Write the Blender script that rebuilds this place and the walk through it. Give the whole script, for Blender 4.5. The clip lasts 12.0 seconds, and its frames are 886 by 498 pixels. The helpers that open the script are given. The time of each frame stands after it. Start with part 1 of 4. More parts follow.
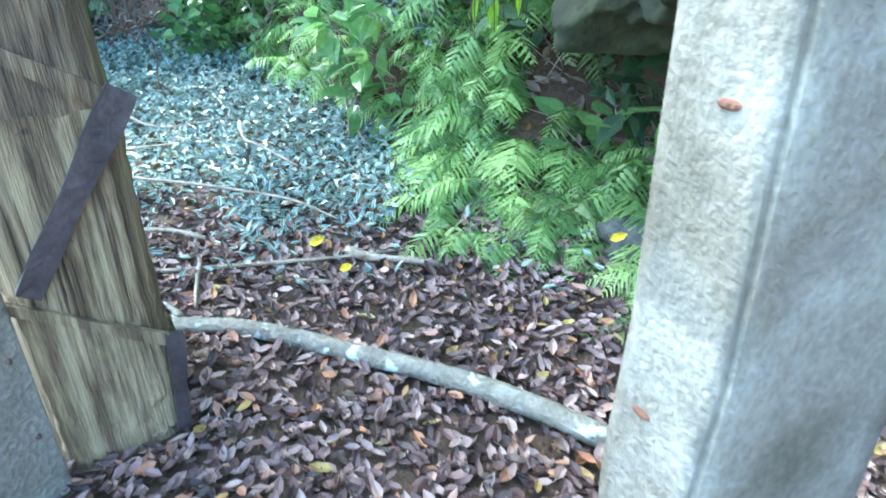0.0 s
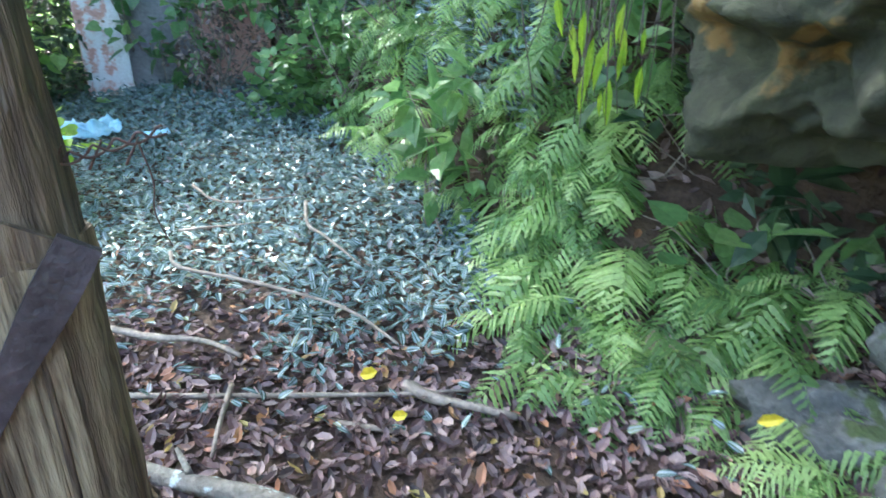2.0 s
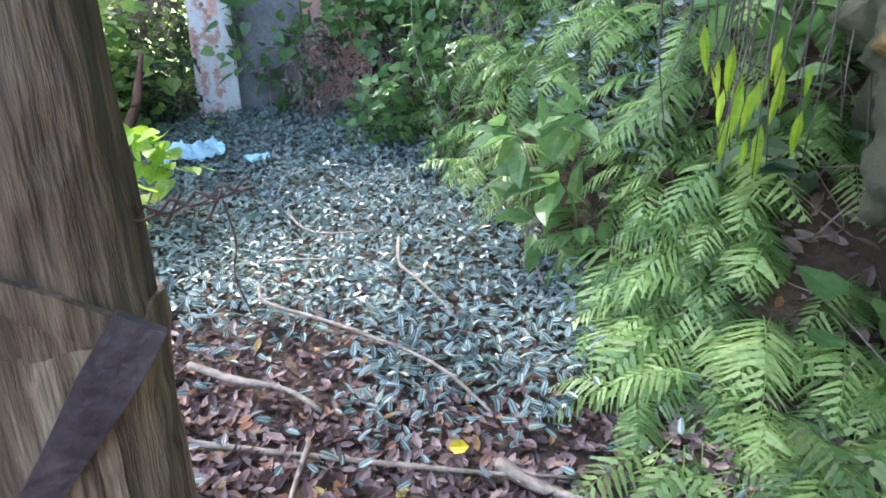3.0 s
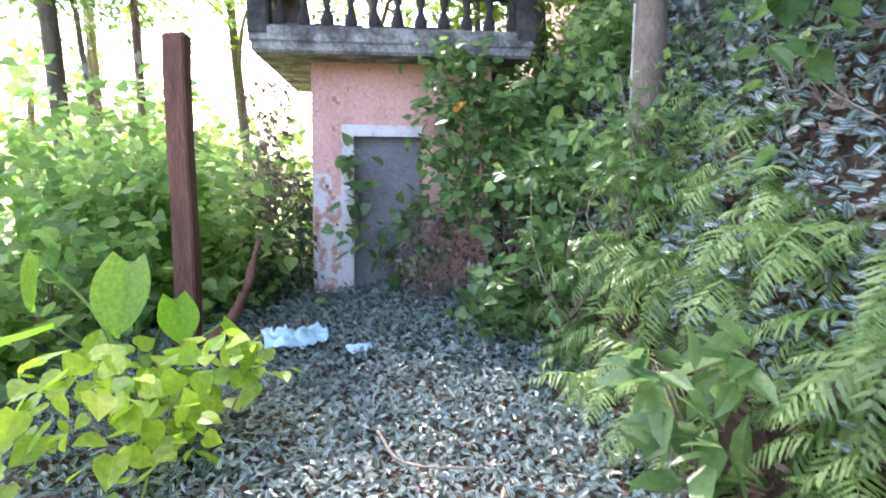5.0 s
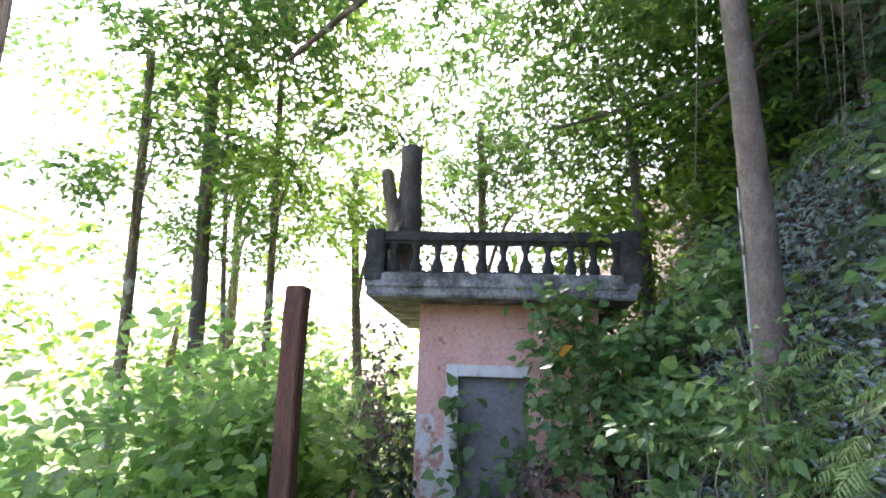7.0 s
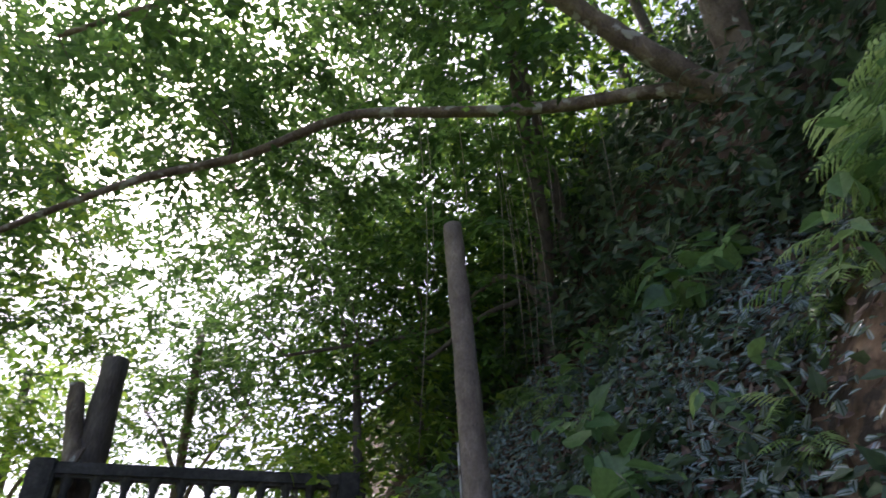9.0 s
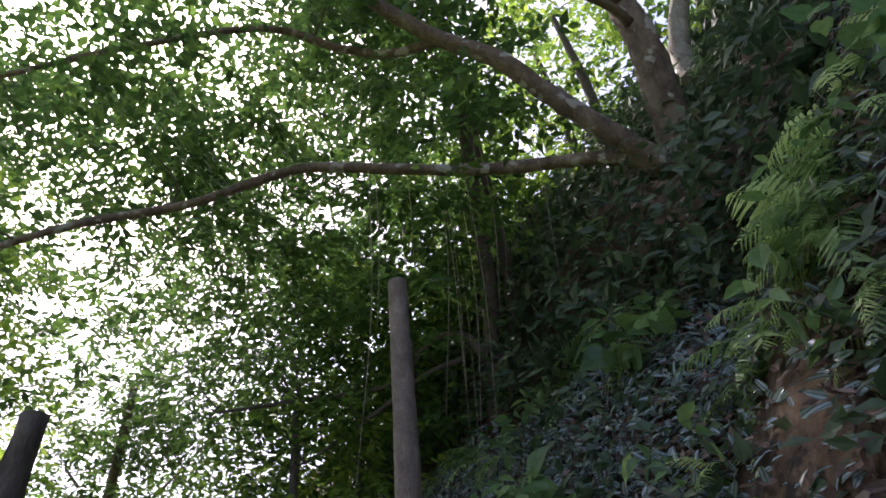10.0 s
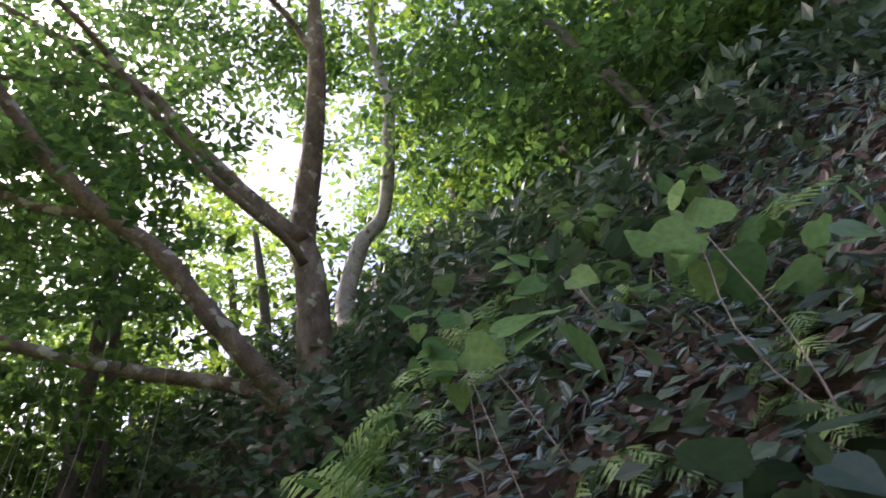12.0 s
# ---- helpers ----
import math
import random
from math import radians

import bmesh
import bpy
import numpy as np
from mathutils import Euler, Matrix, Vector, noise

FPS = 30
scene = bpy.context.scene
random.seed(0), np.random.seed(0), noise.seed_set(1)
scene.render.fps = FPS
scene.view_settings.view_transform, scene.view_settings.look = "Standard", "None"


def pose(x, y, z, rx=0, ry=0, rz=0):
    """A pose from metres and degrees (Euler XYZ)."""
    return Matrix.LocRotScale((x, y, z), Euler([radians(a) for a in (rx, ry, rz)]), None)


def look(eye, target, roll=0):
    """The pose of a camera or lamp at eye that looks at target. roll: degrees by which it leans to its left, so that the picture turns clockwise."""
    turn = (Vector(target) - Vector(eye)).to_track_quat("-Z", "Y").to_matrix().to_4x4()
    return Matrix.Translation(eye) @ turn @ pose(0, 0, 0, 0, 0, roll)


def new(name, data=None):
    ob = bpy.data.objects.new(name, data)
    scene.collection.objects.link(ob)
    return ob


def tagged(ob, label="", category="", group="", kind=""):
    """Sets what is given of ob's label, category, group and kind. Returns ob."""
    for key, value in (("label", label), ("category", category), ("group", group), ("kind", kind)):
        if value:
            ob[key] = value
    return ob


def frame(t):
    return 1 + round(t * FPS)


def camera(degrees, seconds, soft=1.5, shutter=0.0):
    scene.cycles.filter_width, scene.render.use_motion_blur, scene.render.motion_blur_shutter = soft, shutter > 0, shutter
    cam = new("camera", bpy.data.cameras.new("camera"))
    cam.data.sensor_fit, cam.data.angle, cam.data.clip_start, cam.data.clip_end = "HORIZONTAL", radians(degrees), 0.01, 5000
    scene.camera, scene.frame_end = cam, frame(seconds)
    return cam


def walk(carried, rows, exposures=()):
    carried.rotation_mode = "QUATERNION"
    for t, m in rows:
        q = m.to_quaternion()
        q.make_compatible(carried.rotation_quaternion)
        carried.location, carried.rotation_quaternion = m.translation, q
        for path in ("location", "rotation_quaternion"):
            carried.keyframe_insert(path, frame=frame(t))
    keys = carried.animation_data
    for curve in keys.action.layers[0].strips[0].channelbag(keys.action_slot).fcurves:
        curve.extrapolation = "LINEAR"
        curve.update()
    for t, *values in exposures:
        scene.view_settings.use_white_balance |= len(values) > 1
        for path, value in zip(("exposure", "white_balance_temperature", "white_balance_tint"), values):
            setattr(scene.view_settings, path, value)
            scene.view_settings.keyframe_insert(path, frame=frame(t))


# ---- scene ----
cam = camera(71.8, 12.0, soft=1.6, shutter=0.25)
METRES, EYE, TILT, LEAN, TURN = 3.2, 1.4, -27.0, 0.0, 0.0
ROWS = [
    (0.0, 0.0, 0.0, 0.0, -0.0, 0.0, -0.0),
    (0.5, -0.0261, 0.0455, 0.0346, 0.81, 2.06, -0.04),
    (1.0, -0.0341, 0.0657, 0.044, 0.67, 1.37, 0.2),
    (1.5, -0.0234, 0.114, 0.066, 2.33, 0.28, 0.36),
    (2.0, -0.0069, 0.1709, 0.1115, 7.57, 3.97, -3.96),
    (2.5, -0.0207, 0.2082, 0.132, 12.92, 4.58, -7.32),
    (4.5, -0.1099, 0.3403, 0.2454, 19.35, 13.95, -9.31),
    (5.0, -0.111, 0.3676, 0.2932, 25.09, 17.8, -12.92),
    (5.5, -0.1027, 0.3844, 0.3259, 29.46, 22.39, -14.95),
    (6.0, -0.1042, 0.3765, 0.3359, 33.31, 26.19, -16.79),
    (6.5, -0.1005, 0.3716, 0.3473, 36.25, 30.34, -17.49),
    (8.5, -0.1655, 0.3482, 0.402, 17.32, 56.17, -8.33),
    (9.0, -0.1525, 0.3302, 0.4113, 11.84, 60.34, -3.25),
    (9.5, -0.1412, 0.3247, 0.4171, 9.46, 63.07, -0.79),
    (10.0, -0.1273, 0.3274, 0.4153, 8.45, 65.48, -0.12),
    (10.5, -0.109, 0.3485, 0.4276, 9.2, 65.45, -0.03),
    (11.0, -0.054, 0.3872, 0.4535, 3.84, 67.39, 3.41),
    (11.5, 0.0207, 0.3243, 0.4655, -11.29, 76.82, 15.06),
    (12.0, 0.0567, 0.2673, 0.4628, -14.5, 80.49, 21.48),
]
EXPOSURES = [(0.0, 3.95, 5200, -5), (0.4, 3.75, 5200, -4), (0.9, 3.35, 5300, -2), (2.5, 3.4, 5800, 11), (4.5, 3.45, 6400, 28), (5.5, 3.55, 6400, 28), (6.7, 2.95, 6300, 24), (8.3, 1.45, 6200, 24), (9.5, 1.3, 6200, 29), (10.5, 1.35, 6200, 32), (12.0, 1.6, 6300, 34)]
walk(cam, [(t, pose(0, 0, EYE, TILT, LEAN, TURN) @ pose(METRES * x, METRES * y, METRES * z, 90 + pitch, roll, yaw)) for t, x, y, z, yaw, pitch, roll in ROWS], EXPOSURES)

# ---- light ----
SUN_EL, SUN_AZ = 52.0, -48.0          # the sun stands ahead and to the left, behind the canopy
world = bpy.data.worlds.new("world")
scene.world = world
world.use_nodes = True
_n = world.node_tree.nodes
_sky = _n.new("ShaderNodeTexSky")
_sky.sky_type, _sky.sun_disc = "NISHITA", False
_sky.sun_elevation, _sky.sun_rotation = radians(SUN_EL), radians(SUN_AZ)
_sky.air_density, _sky.dust_density, _sky.ozone_density = 1.0, 4.0, 1.0
world.node_tree.links.new(_sky.outputs[0], _n["Background"].inputs[0])
_n["Background"].inputs[1].default_value = 0.15
sun = new("sun", bpy.data.lights.new("sun", "SUN"))
sun.data.energy, sun.data.angle, sun.data.color = 3.4, radians(3.0), (1.0, 0.94, 0.84)
_az, _el = radians(SUN_AZ), radians(SUN_EL)
SUN_DIR = Vector((math.sin(_az) * math.cos(_el), math.cos(_az) * math.cos(_el), math.sin(_el)))
sun.matrix_world = look(SUN_DIR * 50, (0, 0, 0))


# ---- materials ----
def mat(name):
    m = bpy.data.materials.new(name)
    m.use_nodes = True
    return m, m.node_tree.nodes, m.node_tree.links, m.node_tree.nodes["Principled BSDF"]


def ramp(nodes, stops):
    r = nodes.new("ShaderNodeValToRGB")
    e = r.color_ramp.elements
    while len(e) < len(stops):
        e.new(0.5)
    for k, (p, c) in enumerate(stops):
        e[k].position, e[k].color = p, (*c, 1)
    return r


def surface(name, stops, scale=6.0, rough=0.85, bump=0.4, stretch=(1, 1, 1), fine=40.0, patch=None, patch_scale=5.0, patch_at=0.6):
    """Rough mineral or bark: noise colour at two scales, fine relief, optional patches."""
    m, n, l, b = mat(name)
    tc = n.new("ShaderNodeTexCoord")
    mp = n.new("ShaderNodeMapping")
    mp.inputs["Scale"].default_value = stretch
    l.new(tc.outputs["Object"], mp.inputs[0])
    a = n.new("ShaderNodeTexNoise")
    a.inputs["Scale"].default_value, a.inputs["Detail"].default_value, a.inputs["Roughness"].default_value = scale, 8, 0.65
    l.new(mp.outputs[0], a.inputs["Vector"])
    r = ramp(n, stops)
    l.new(a.outputs[0], r.inputs[0])
    f = n.new("ShaderNodeTexNoise")
    f.inputs["Scale"].default_value, f.inputs["Detail"].default_value = fine, 6
    l.new(mp.outputs[0], f.inputs["Vector"])
    col = r.outputs[0]
    mul = n.new("ShaderNodeMixRGB")
    mul.blend_type, mul.inputs[0].default_value = "OVERLAY", 0.5
    l.new(col, mul.inputs[1]); l.new(f.outputs[0], mul.inputs[2])
    col = mul.outputs[0]
    if patch:
        p = n.new("ShaderNodeTexNoise")
        p.inputs["Scale"].default_value, p.inputs["Detail"].default_value = patch_scale, 5
        l.new(tc.outputs["Object"], p.inputs["Vector"])
        pr = ramp(n, [(patch_at, (0, 0, 0)), (patch_at + 0.05, (1, 1, 1))])
        l.new(p.outputs[0], pr.inputs[0])
        mx = n.new("ShaderNodeMixRGB")
        l.new(pr.outputs[0], mx.inputs[0]); l.new(col, mx.inputs[1])
        mx.inputs[2].default_value = (*patch, 1)
        col = mx.outputs[0]
    l.new(col, b.inputs["Base Color"])
    b.inputs["Roughness"].default_value = rough
    bp = n.new("ShaderNodeBump")
    bp.inputs["Strength"].default_value, bp.inputs["Distance"].default_value = bump, 0.02
    add = n.new("ShaderNodeMath")
    add.operation = "ADD"
    l.new(a.outputs[0], add.inputs[0]); l.new(f.outputs[0], add.inputs[1])
    l.new(add.outputs[0], bp.inputs["Height"])
    l.new(bp.outputs[0], b.inputs["Normal"])
    return m


def foliage(name, stops, translucent=0.35, rough=0.4, stripe=None, by_object=False):
    """Leaf: colour varied leaf by leaf, light passing through, optional pale stripes beside the midrib."""
    m, n, l, b = mat(name)
    if by_object:
        g = n.new("ShaderNodeObjectInfo"); rnd = g.outputs["Random"]
    else:
        g = n.new("ShaderNodeNewGeometry"); rnd = g.outputs["Random Per Island"]
    r = ramp(n, stops)
    l.new(rnd, r.inputs[0])
    col = r.outputs[0]
    tc = n.new("ShaderNodeTexCoord")
    nz = n.new("ShaderNodeTexNoise")
    nz.inputs["Scale"].default_value, nz.inputs["Detail"].default_value = 35, 4
    l.new(tc.outputs["Object"], nz.inputs["Vector"])
    ov = n.new("ShaderNodeMixRGB")
    ov.blend_type, ov.inputs[0].default_value = "OVERLAY", 0.45
    l.new(col, ov.inputs[1]); l.new(nz.outputs[0], ov.inputs[2])
    col = ov.outputs[0]
    if stripe:
        uv = n.new("ShaderNodeSeparateXYZ")
        l.new(tc.outputs["UV"], uv.inputs[0])
        sr = ramp(n, [(0.0, (0, 0, 0)), (0.12, (0, 0, 0)), (0.2, (1, 1, 1)), (0.38, (1, 1, 1)), (0.46, (0, 0, 0)),
                      (0.54, (0, 0, 0)), (0.62, (1, 1, 1)), (0.8, (1, 1, 1)), (0.88, (0, 0, 0))])
        l.new(uv.outputs[0], sr.inputs[0])
        sm = n.new("ShaderNodeMixRGB")
        vary = n.new("ShaderNodeMath")
        vary.operation = "MULTIPLY"
        vr = ramp(n, [(0.0, (.15, .15, .15)), (0.4, (.6, .6, .6)), (1.0, (1, 1, 1))])
        l.new(nz.outputs[0], vr.inputs[0])
        l.new(sr.outputs[0], vary.inputs[0]); l.new(vr.outputs[0], vary.inputs[1])
        l.new(vary.outputs[0], sm.inputs[0]); l.new(col, sm.inputs[1])
        sm.inputs[2].default_value = (*stripe, 1)
        col = sm.outputs[0]
    l.new(col, b.inputs["Base Color"])
    b.inputs["Roughness"].default_value = rough
    tr = n.new("ShaderNodeBsdfTranslucent")
    br = n.new("ShaderNodeHueSaturation")
    br.inputs["Saturation"].default_value, br.inputs["Value"].default_value = 1.02, 2.1
    l.new(col, br.inputs["Color"]); l.new(br.outputs[0], tr.inputs[0])
    mix = n.new("ShaderNodeMixShader")
    mix.inputs[0].default_value = translucent
    l.new(b.outputs[0], mix.inputs[1]); l.new(tr.outputs[0], mix.inputs[2])
    l.new(mix.outputs[0], n["Material Output"].inputs[0])
    return m


SOIL = surface("soil", [(0.3, (0.035, 0.022, 0.014)), (0.55, (0.08, 0.05, 0.032)), (0.75, (0.13, 0.085, 0.055))], 3.0, 0.95, 0.8)
EARTH = surface("bare_earth", [(0.3, (0.05, 0.03, 0.016)), (0.5, (0.12, 0.075, 0.042)), (0.68, (0.2, 0.14, 0.085)), (0.8, (0.27, 0.2, 0.13))], 5.0, 0.95, 1.0, fine=22, patch=(0.04, 0.028, 0.018), patch_scale=6, patch_at=0.56)
LAWN = surface("lawn", [(0.3, (0.10, 0.16, 0.03)), (0.7, (0.2, 0.28, 0.07))], 0.8, 0.9, 0.5)
ROCK = surface("mossy_rock", [(0.3, (0.012, 0.014, 0.007)), (0.5, (0.04, 0.042, 0.02)), (0.65, (0.085, 0.082, 0.042)), (0.8, (0.16, 0.15, 0.1))], 2.2, 0.9, 1.0, fine=18, patch=(0.15, 0.09, 0.025), patch_scale=4.3, patch_at=0.6)
STONE = surface("grey_stone", [(0.3, (0.03, 0.033, 0.028)), (0.5, (0.09, 0.09, 0.08)), (0.7, (0.2, 0.2, 0.18))], 6.0, 0.9, 1.0, patch=(0.06, 0.08, 0.025), patch_scale=7, patch_at=.54)
BARK = surface("grey_brown_bark", [(0.3, (0.06, 0.042, 0.03)), (0.55, (0.19, 0.145, 0.105)), (0.75, (0.33, 0.28, 0.22))], 5.0, 0.9, 0.9, (1, 1, 0.5), 45, patch=(0.38, 0.37, 0.31), patch_scale=5, patch_at=0.58)
BARK_DARK = surface("dark_bark", [(0.3, (0.05, 0.04, 0.032)), (0.7, (0.15, 0.125, 0.1))], 6.0, 0.9, 0.9, (1, 1, 0.35), 40)
BARK_PALE = surface("pale_bark", [(0.3, (0.22, 0.2, 0.16)), (0.6, (0.45, 0.43, 0.38)), (0.8, (0.6, 0.58, 0.53))], 5.0, 0.85, 0.6, (1, 1, 1), 35, patch=(0.12, 0.1, 0.07), patch_scale=7, patch_at=0.6)
BARK_RED = surface("red_brown_wood", [(0.3, (0.1, 0.045, 0.03)), (0.6, (0.22, 0.1, 0.065)), (0.8, (0.3, 0.17, 0.12))], 6, 0.85, 0.8, (1, 1, 0.2), 60)
TRUNK_POST = surface("weathered_trunk", [(0.3, (0.13, 0.095, 0.07)), (0.6, (0.24, 0.19, 0.145)), (0.8, (0.34, 0.28, 0.22))], 9, 0.9, 0.9, (1, 1, 0.6), 70)
OLDWOOD = surface("old_wood", [(0.3, (0.035, 0.022, 0.013)), (0.44, (0.14, 0.095, 0.055)), (0.58, (0.33, 0.25, 0.15)), (0.78, (0.47, 0.38, 0.25))], 7, 0.75, 0.8, (3.0, 3.0, 0.22), 30)
OLDWOOD_DARK = surface("wet_dark_wood", [(0.3, (0.025, 0.016, 0.011)), (0.45, (0.075, 0.05, 0.032)), (0.58, (0.18, 0.125, 0.075)), (0.75, (0.3, 0.22, 0.14))], 7, 0.55, 0.8, (3, 3, 0.3), 30)
BAND = surface("rusted_strap", [(0.3, (0.022, 0.017, 0.02)), (0.7, (0.075, 0.056, 0.06))], 9, 0.5, 0.4)
WIRE = surface("rusty_wire", [(0.3, (0.05, 0.03, 0.025)), (0.7, (0.14, 0.08, 0.06))], 60, 0.6, 0.3)
CONCRETE = surface("pale_concrete", [(0.3, (0.1, 0.085, 0.062)), (0.45, (0.175, 0.155, 0.125)), (0.58, (0.26, 0.24, 0.21)), (0.78, (0.38, 0.365, 0.34))], 2.6, 0.85, 0.5, fine=60, patch=(0.17, 0.16, 0.14), patch_scale=2.4, patch_at=0.6)
PLASTER = surface("pink_plaster", [(0.25, (0.6, 0.32, 0.25)), (0.5, (0.78, 0.46, 0.38)), (0.75, (0.82, 0.55, 0.47))], 2.2, 0.9, 0.25, fine=25, patch=(0.5, 0.26, 0.18), patch_scale=9, patch_at=0.62)
PEELED = surface("peeled_plaster", [(0.3, (0.5, 0.25, 0.18)), (0.45, (0.62, 0.36, 0.28)), (0.52, (0.75, 0.7, 0.66)), (0.75, (0.82, 0.8, 0.77))], 7.0, 0.9, 0.5, fine=30, patch=(0.26, 0.18, 0.12), patch_scale=9, patch_at=0.66)
WHITE_TRIM = surface("flaking_whitewash", [(0.3, (0.5, 0.3, 0.24)), (0.42, (0.72, 0.68, 0.64)), (0.7, (0.85, 0.84, 0.82))], 5, 0.9, 0.4, fine=40)
WEATHERED = surface("black_stained_concrete", [(0.3, (0.05, 0.048, 0.044)), (0.46, (0.15, 0.145, 0.135)), (0.6, (0.34, 0.33, 0.31)), (0.8, (0.55, 0.54, 0.51))], 3.5, 0.9, 0.6, fine=28)
WEATHERED_DARK = surface("dark_mossy_concrete", [(0.3, (0.02, 0.02, 0.018)), (0.6, (0.07, 0.066, 0.058)), (0.85, (0.18, 0.17, 0.15))], 5, 0.95, 0.6, fine=28)
DOOR_GREY = surface("grey_door_paint", [(0.3, (0.16, 0.15, 0.15)), (0.7, (0.24, 0.235, 0.235))], 2.5, 0.6, 0.2, fine=30)
LOG = surface("lichened_log", [(0.3, (0.12, 0.1, 0.08)), (0.6, (0.26, 0.24, 0.2)), (0.8, (0.36, 0.35, 0.31))], 9, 0.85, 0.7, fine=60, patch=(0.55, 0.62, 0.6), patch_scale=11, patch_at=0.6)
TWIG = surface("dry_twig", [(0.3, (0.13, 0.1, 0.075)), (0.7, (0.36, 0.3, 0.24))], 10, 0.85, 0.5, fine=60)
PLASTIC = surface("pale_blue_plastic", [(0.3, (0.3, 0.56, 0.68)), (0.6, (0.55, 0.77, 0.84))], 5, 0.35, 0.3, fine=20)

SPIDER = foliage("striped_leaf", [(0.0, (0.035, 0.07, 0.045)), (0.5, (0.07, 0.12, 0.085)), (0.85, (0.1, 0.15, 0.1)), (0.95, (0.2, 0.2, 0.07)), (1.0, (0.16, 0.09, 0.1))], 0.15, 0.27, (0.3, 0.36, 0.38))
LITTER = foliage("dead_leaf", [(0.0, (0.03, 0.018, 0.016)), (0.35, (0.09, 0.05, 0.045)), (0.6, (0.19, 0.115, 0.105)), (0.85, (0.38, 0.28, 0.25)), (0.97, (0.34, 0.15, 0.07)), (1.0, (0.36, 0.3, 0.09))], 0.08, 0.5)
FERN = foliage("fern_green", [(0.0, (0.08, 0.14, 0.042)), (0.4, (0.15, 0.245, 0.075)), (0.8, (0.255, 0.36, 0.12)), (1.0, (0.35, 0.44, 0.17))], 0.4, 0.4, by_object=True)
RACHIS = foliage("fern_stalk", [(0.0, (0.1, 0.1, 0.04)), (1.0, (0.14, 0.14, 0.05))], 0.05, 0.5)
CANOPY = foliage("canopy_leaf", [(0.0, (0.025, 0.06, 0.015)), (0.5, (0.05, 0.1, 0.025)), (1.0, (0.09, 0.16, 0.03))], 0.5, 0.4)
# lighter, yellower copy of the canopy leaf: sunlight put into the colour
CANOPY_LIT = foliage("sunlit_canopy_leaf", [(0.0, (0.07, 0.14, 0.02)), (0.6, (0.12, 0.2, 0.03)), (1.0, (0.2, 0.27, 0.04))], 0.5, 0.4)
BROAD = foliage("broad_leaf", [(0.0, (0.07, 0.14, 0.05)), (0.5, (0.12, 0.21, 0.07)), (1.0, (0.19, 0.29, 0.1))], 0.4, 0.32)
THICKET = foliage("thicket_leaf", [(0.0, (0.1, 0.19, 0.05)), (0.5, (0.17, 0.28, 0.08)), (1.0, (0.3, 0.4, 0.13))], 0.6, 0.35)
# leaf green darkened: shade of hollow and undergrowth is put into the colour
DARKLEAF = foliage("shade_toned_leaf", [(0.0, (0.02, 0.045, 0.02)), (0.6, (0.05, 0.09, 0.04)), (1.0, (0.09, 0.13, 0.06))], 0.25, 0.5)
TARO = foliage("taro_leaf", [(0.0, (0.17, 0.34, 0.03)), (1.0, (0.23, 0.4, 0.04))], 0.65, 0.35, by_object=True)
LIME = foliage("lime_leaf", [(0.0, (0.2, 0.32, 0.03)), (0.6, (0.28, 0.4, 0.04)), (1.0, (0.36, 0.45, 0.06))], 0.45, 0.4)
DRY = foliage("dry_brown_leaf", [(0.0, (0.08, 0.05, 0.04)), (0.6, (0.18, 0.12, 0.1)), (1.0, (0.3, 0.22, 0.18))], 0.15, 0.6)
ORANGE = foliage("orange_leaf", [(0.0, (0.6, 0.25, 0.02)), (1.0, (0.65, 0.3, 0.03))], 0.4, 0.5)
YELLOW = foliage("yellow_leaf", [(0.0, (0.55, 0.42, 0.03)), (1.0, (0.6, 0.48, 0.04))], 0.3, 0.5)


# ---- tools ----
rng = np.random.default_rng(7)


def mesh(name, verts, faces, material, uvs=None, smooth=False):
    me = bpy.data.meshes.new(name)
    me.from_pydata(verts if isinstance(verts, list) else verts.tolist(), [], faces if isinstance(faces, list) else faces.tolist())
    me.materials.append(material)
    if uvs is not None:
        layer = me.uv_layers.new(name="UVMap")
        idx = np.empty(len(me.loops), dtype=np.int32)
        me.loops.foreach_get("vertex_index", idx)
        layer.data.foreach_set("uv", np.asarray(uvs, dtype=np.float32)[idx].ravel())
    if smooth:
        me.polygons.foreach_set("use_smooth", [True] * len(me.polygons))
    me.update()
    return me


def thing(name, label, category, at=(0, 0, 0), group="", kind="", rz=0.0):
    ob = new(name)
    ob.matrix_world = pose(*at, 0, 0, rz)
    return tagged(ob, label, category, group, kind)


def hang(name, me, parent=None, label="", m=None):
    """Link a mesh as one part under its thing."""
    ob = new(name, me)
    if parent is not None:
        ob.parent = parent
    if m is not None:
        ob.matrix_basis = m
    return tagged(ob, label) if label else ob


def part(name, bm, material, parent, label="", smooth=False):
    me = bpy.data.meshes.new(name)
    bm.to_mesh(me)
    bm.free()
    me.materials.append(material)
    if smooth:
        me.polygons.foreach_set("use_smooth", [True] * len(me.polygons))
    return hang(name, me, parent, label)


def box_bm(x0, x1, y0, y1, z0, z1, bevel=0.01):
    bm = bmesh.new()
    bmesh.ops.create_cube(bm, size=1, matrix=Matrix.LocRotScale(((x0 + x1) / 2, (y0 + y1) / 2, (z0 + z1) / 2), None, (x1 - x0, y1 - y0, z1 - z0)))
    if bevel:
        bmesh.ops.bevel(bm, geom=bm.edges[:], offset=bevel, segments=2, affect="EDGES")
    return bm


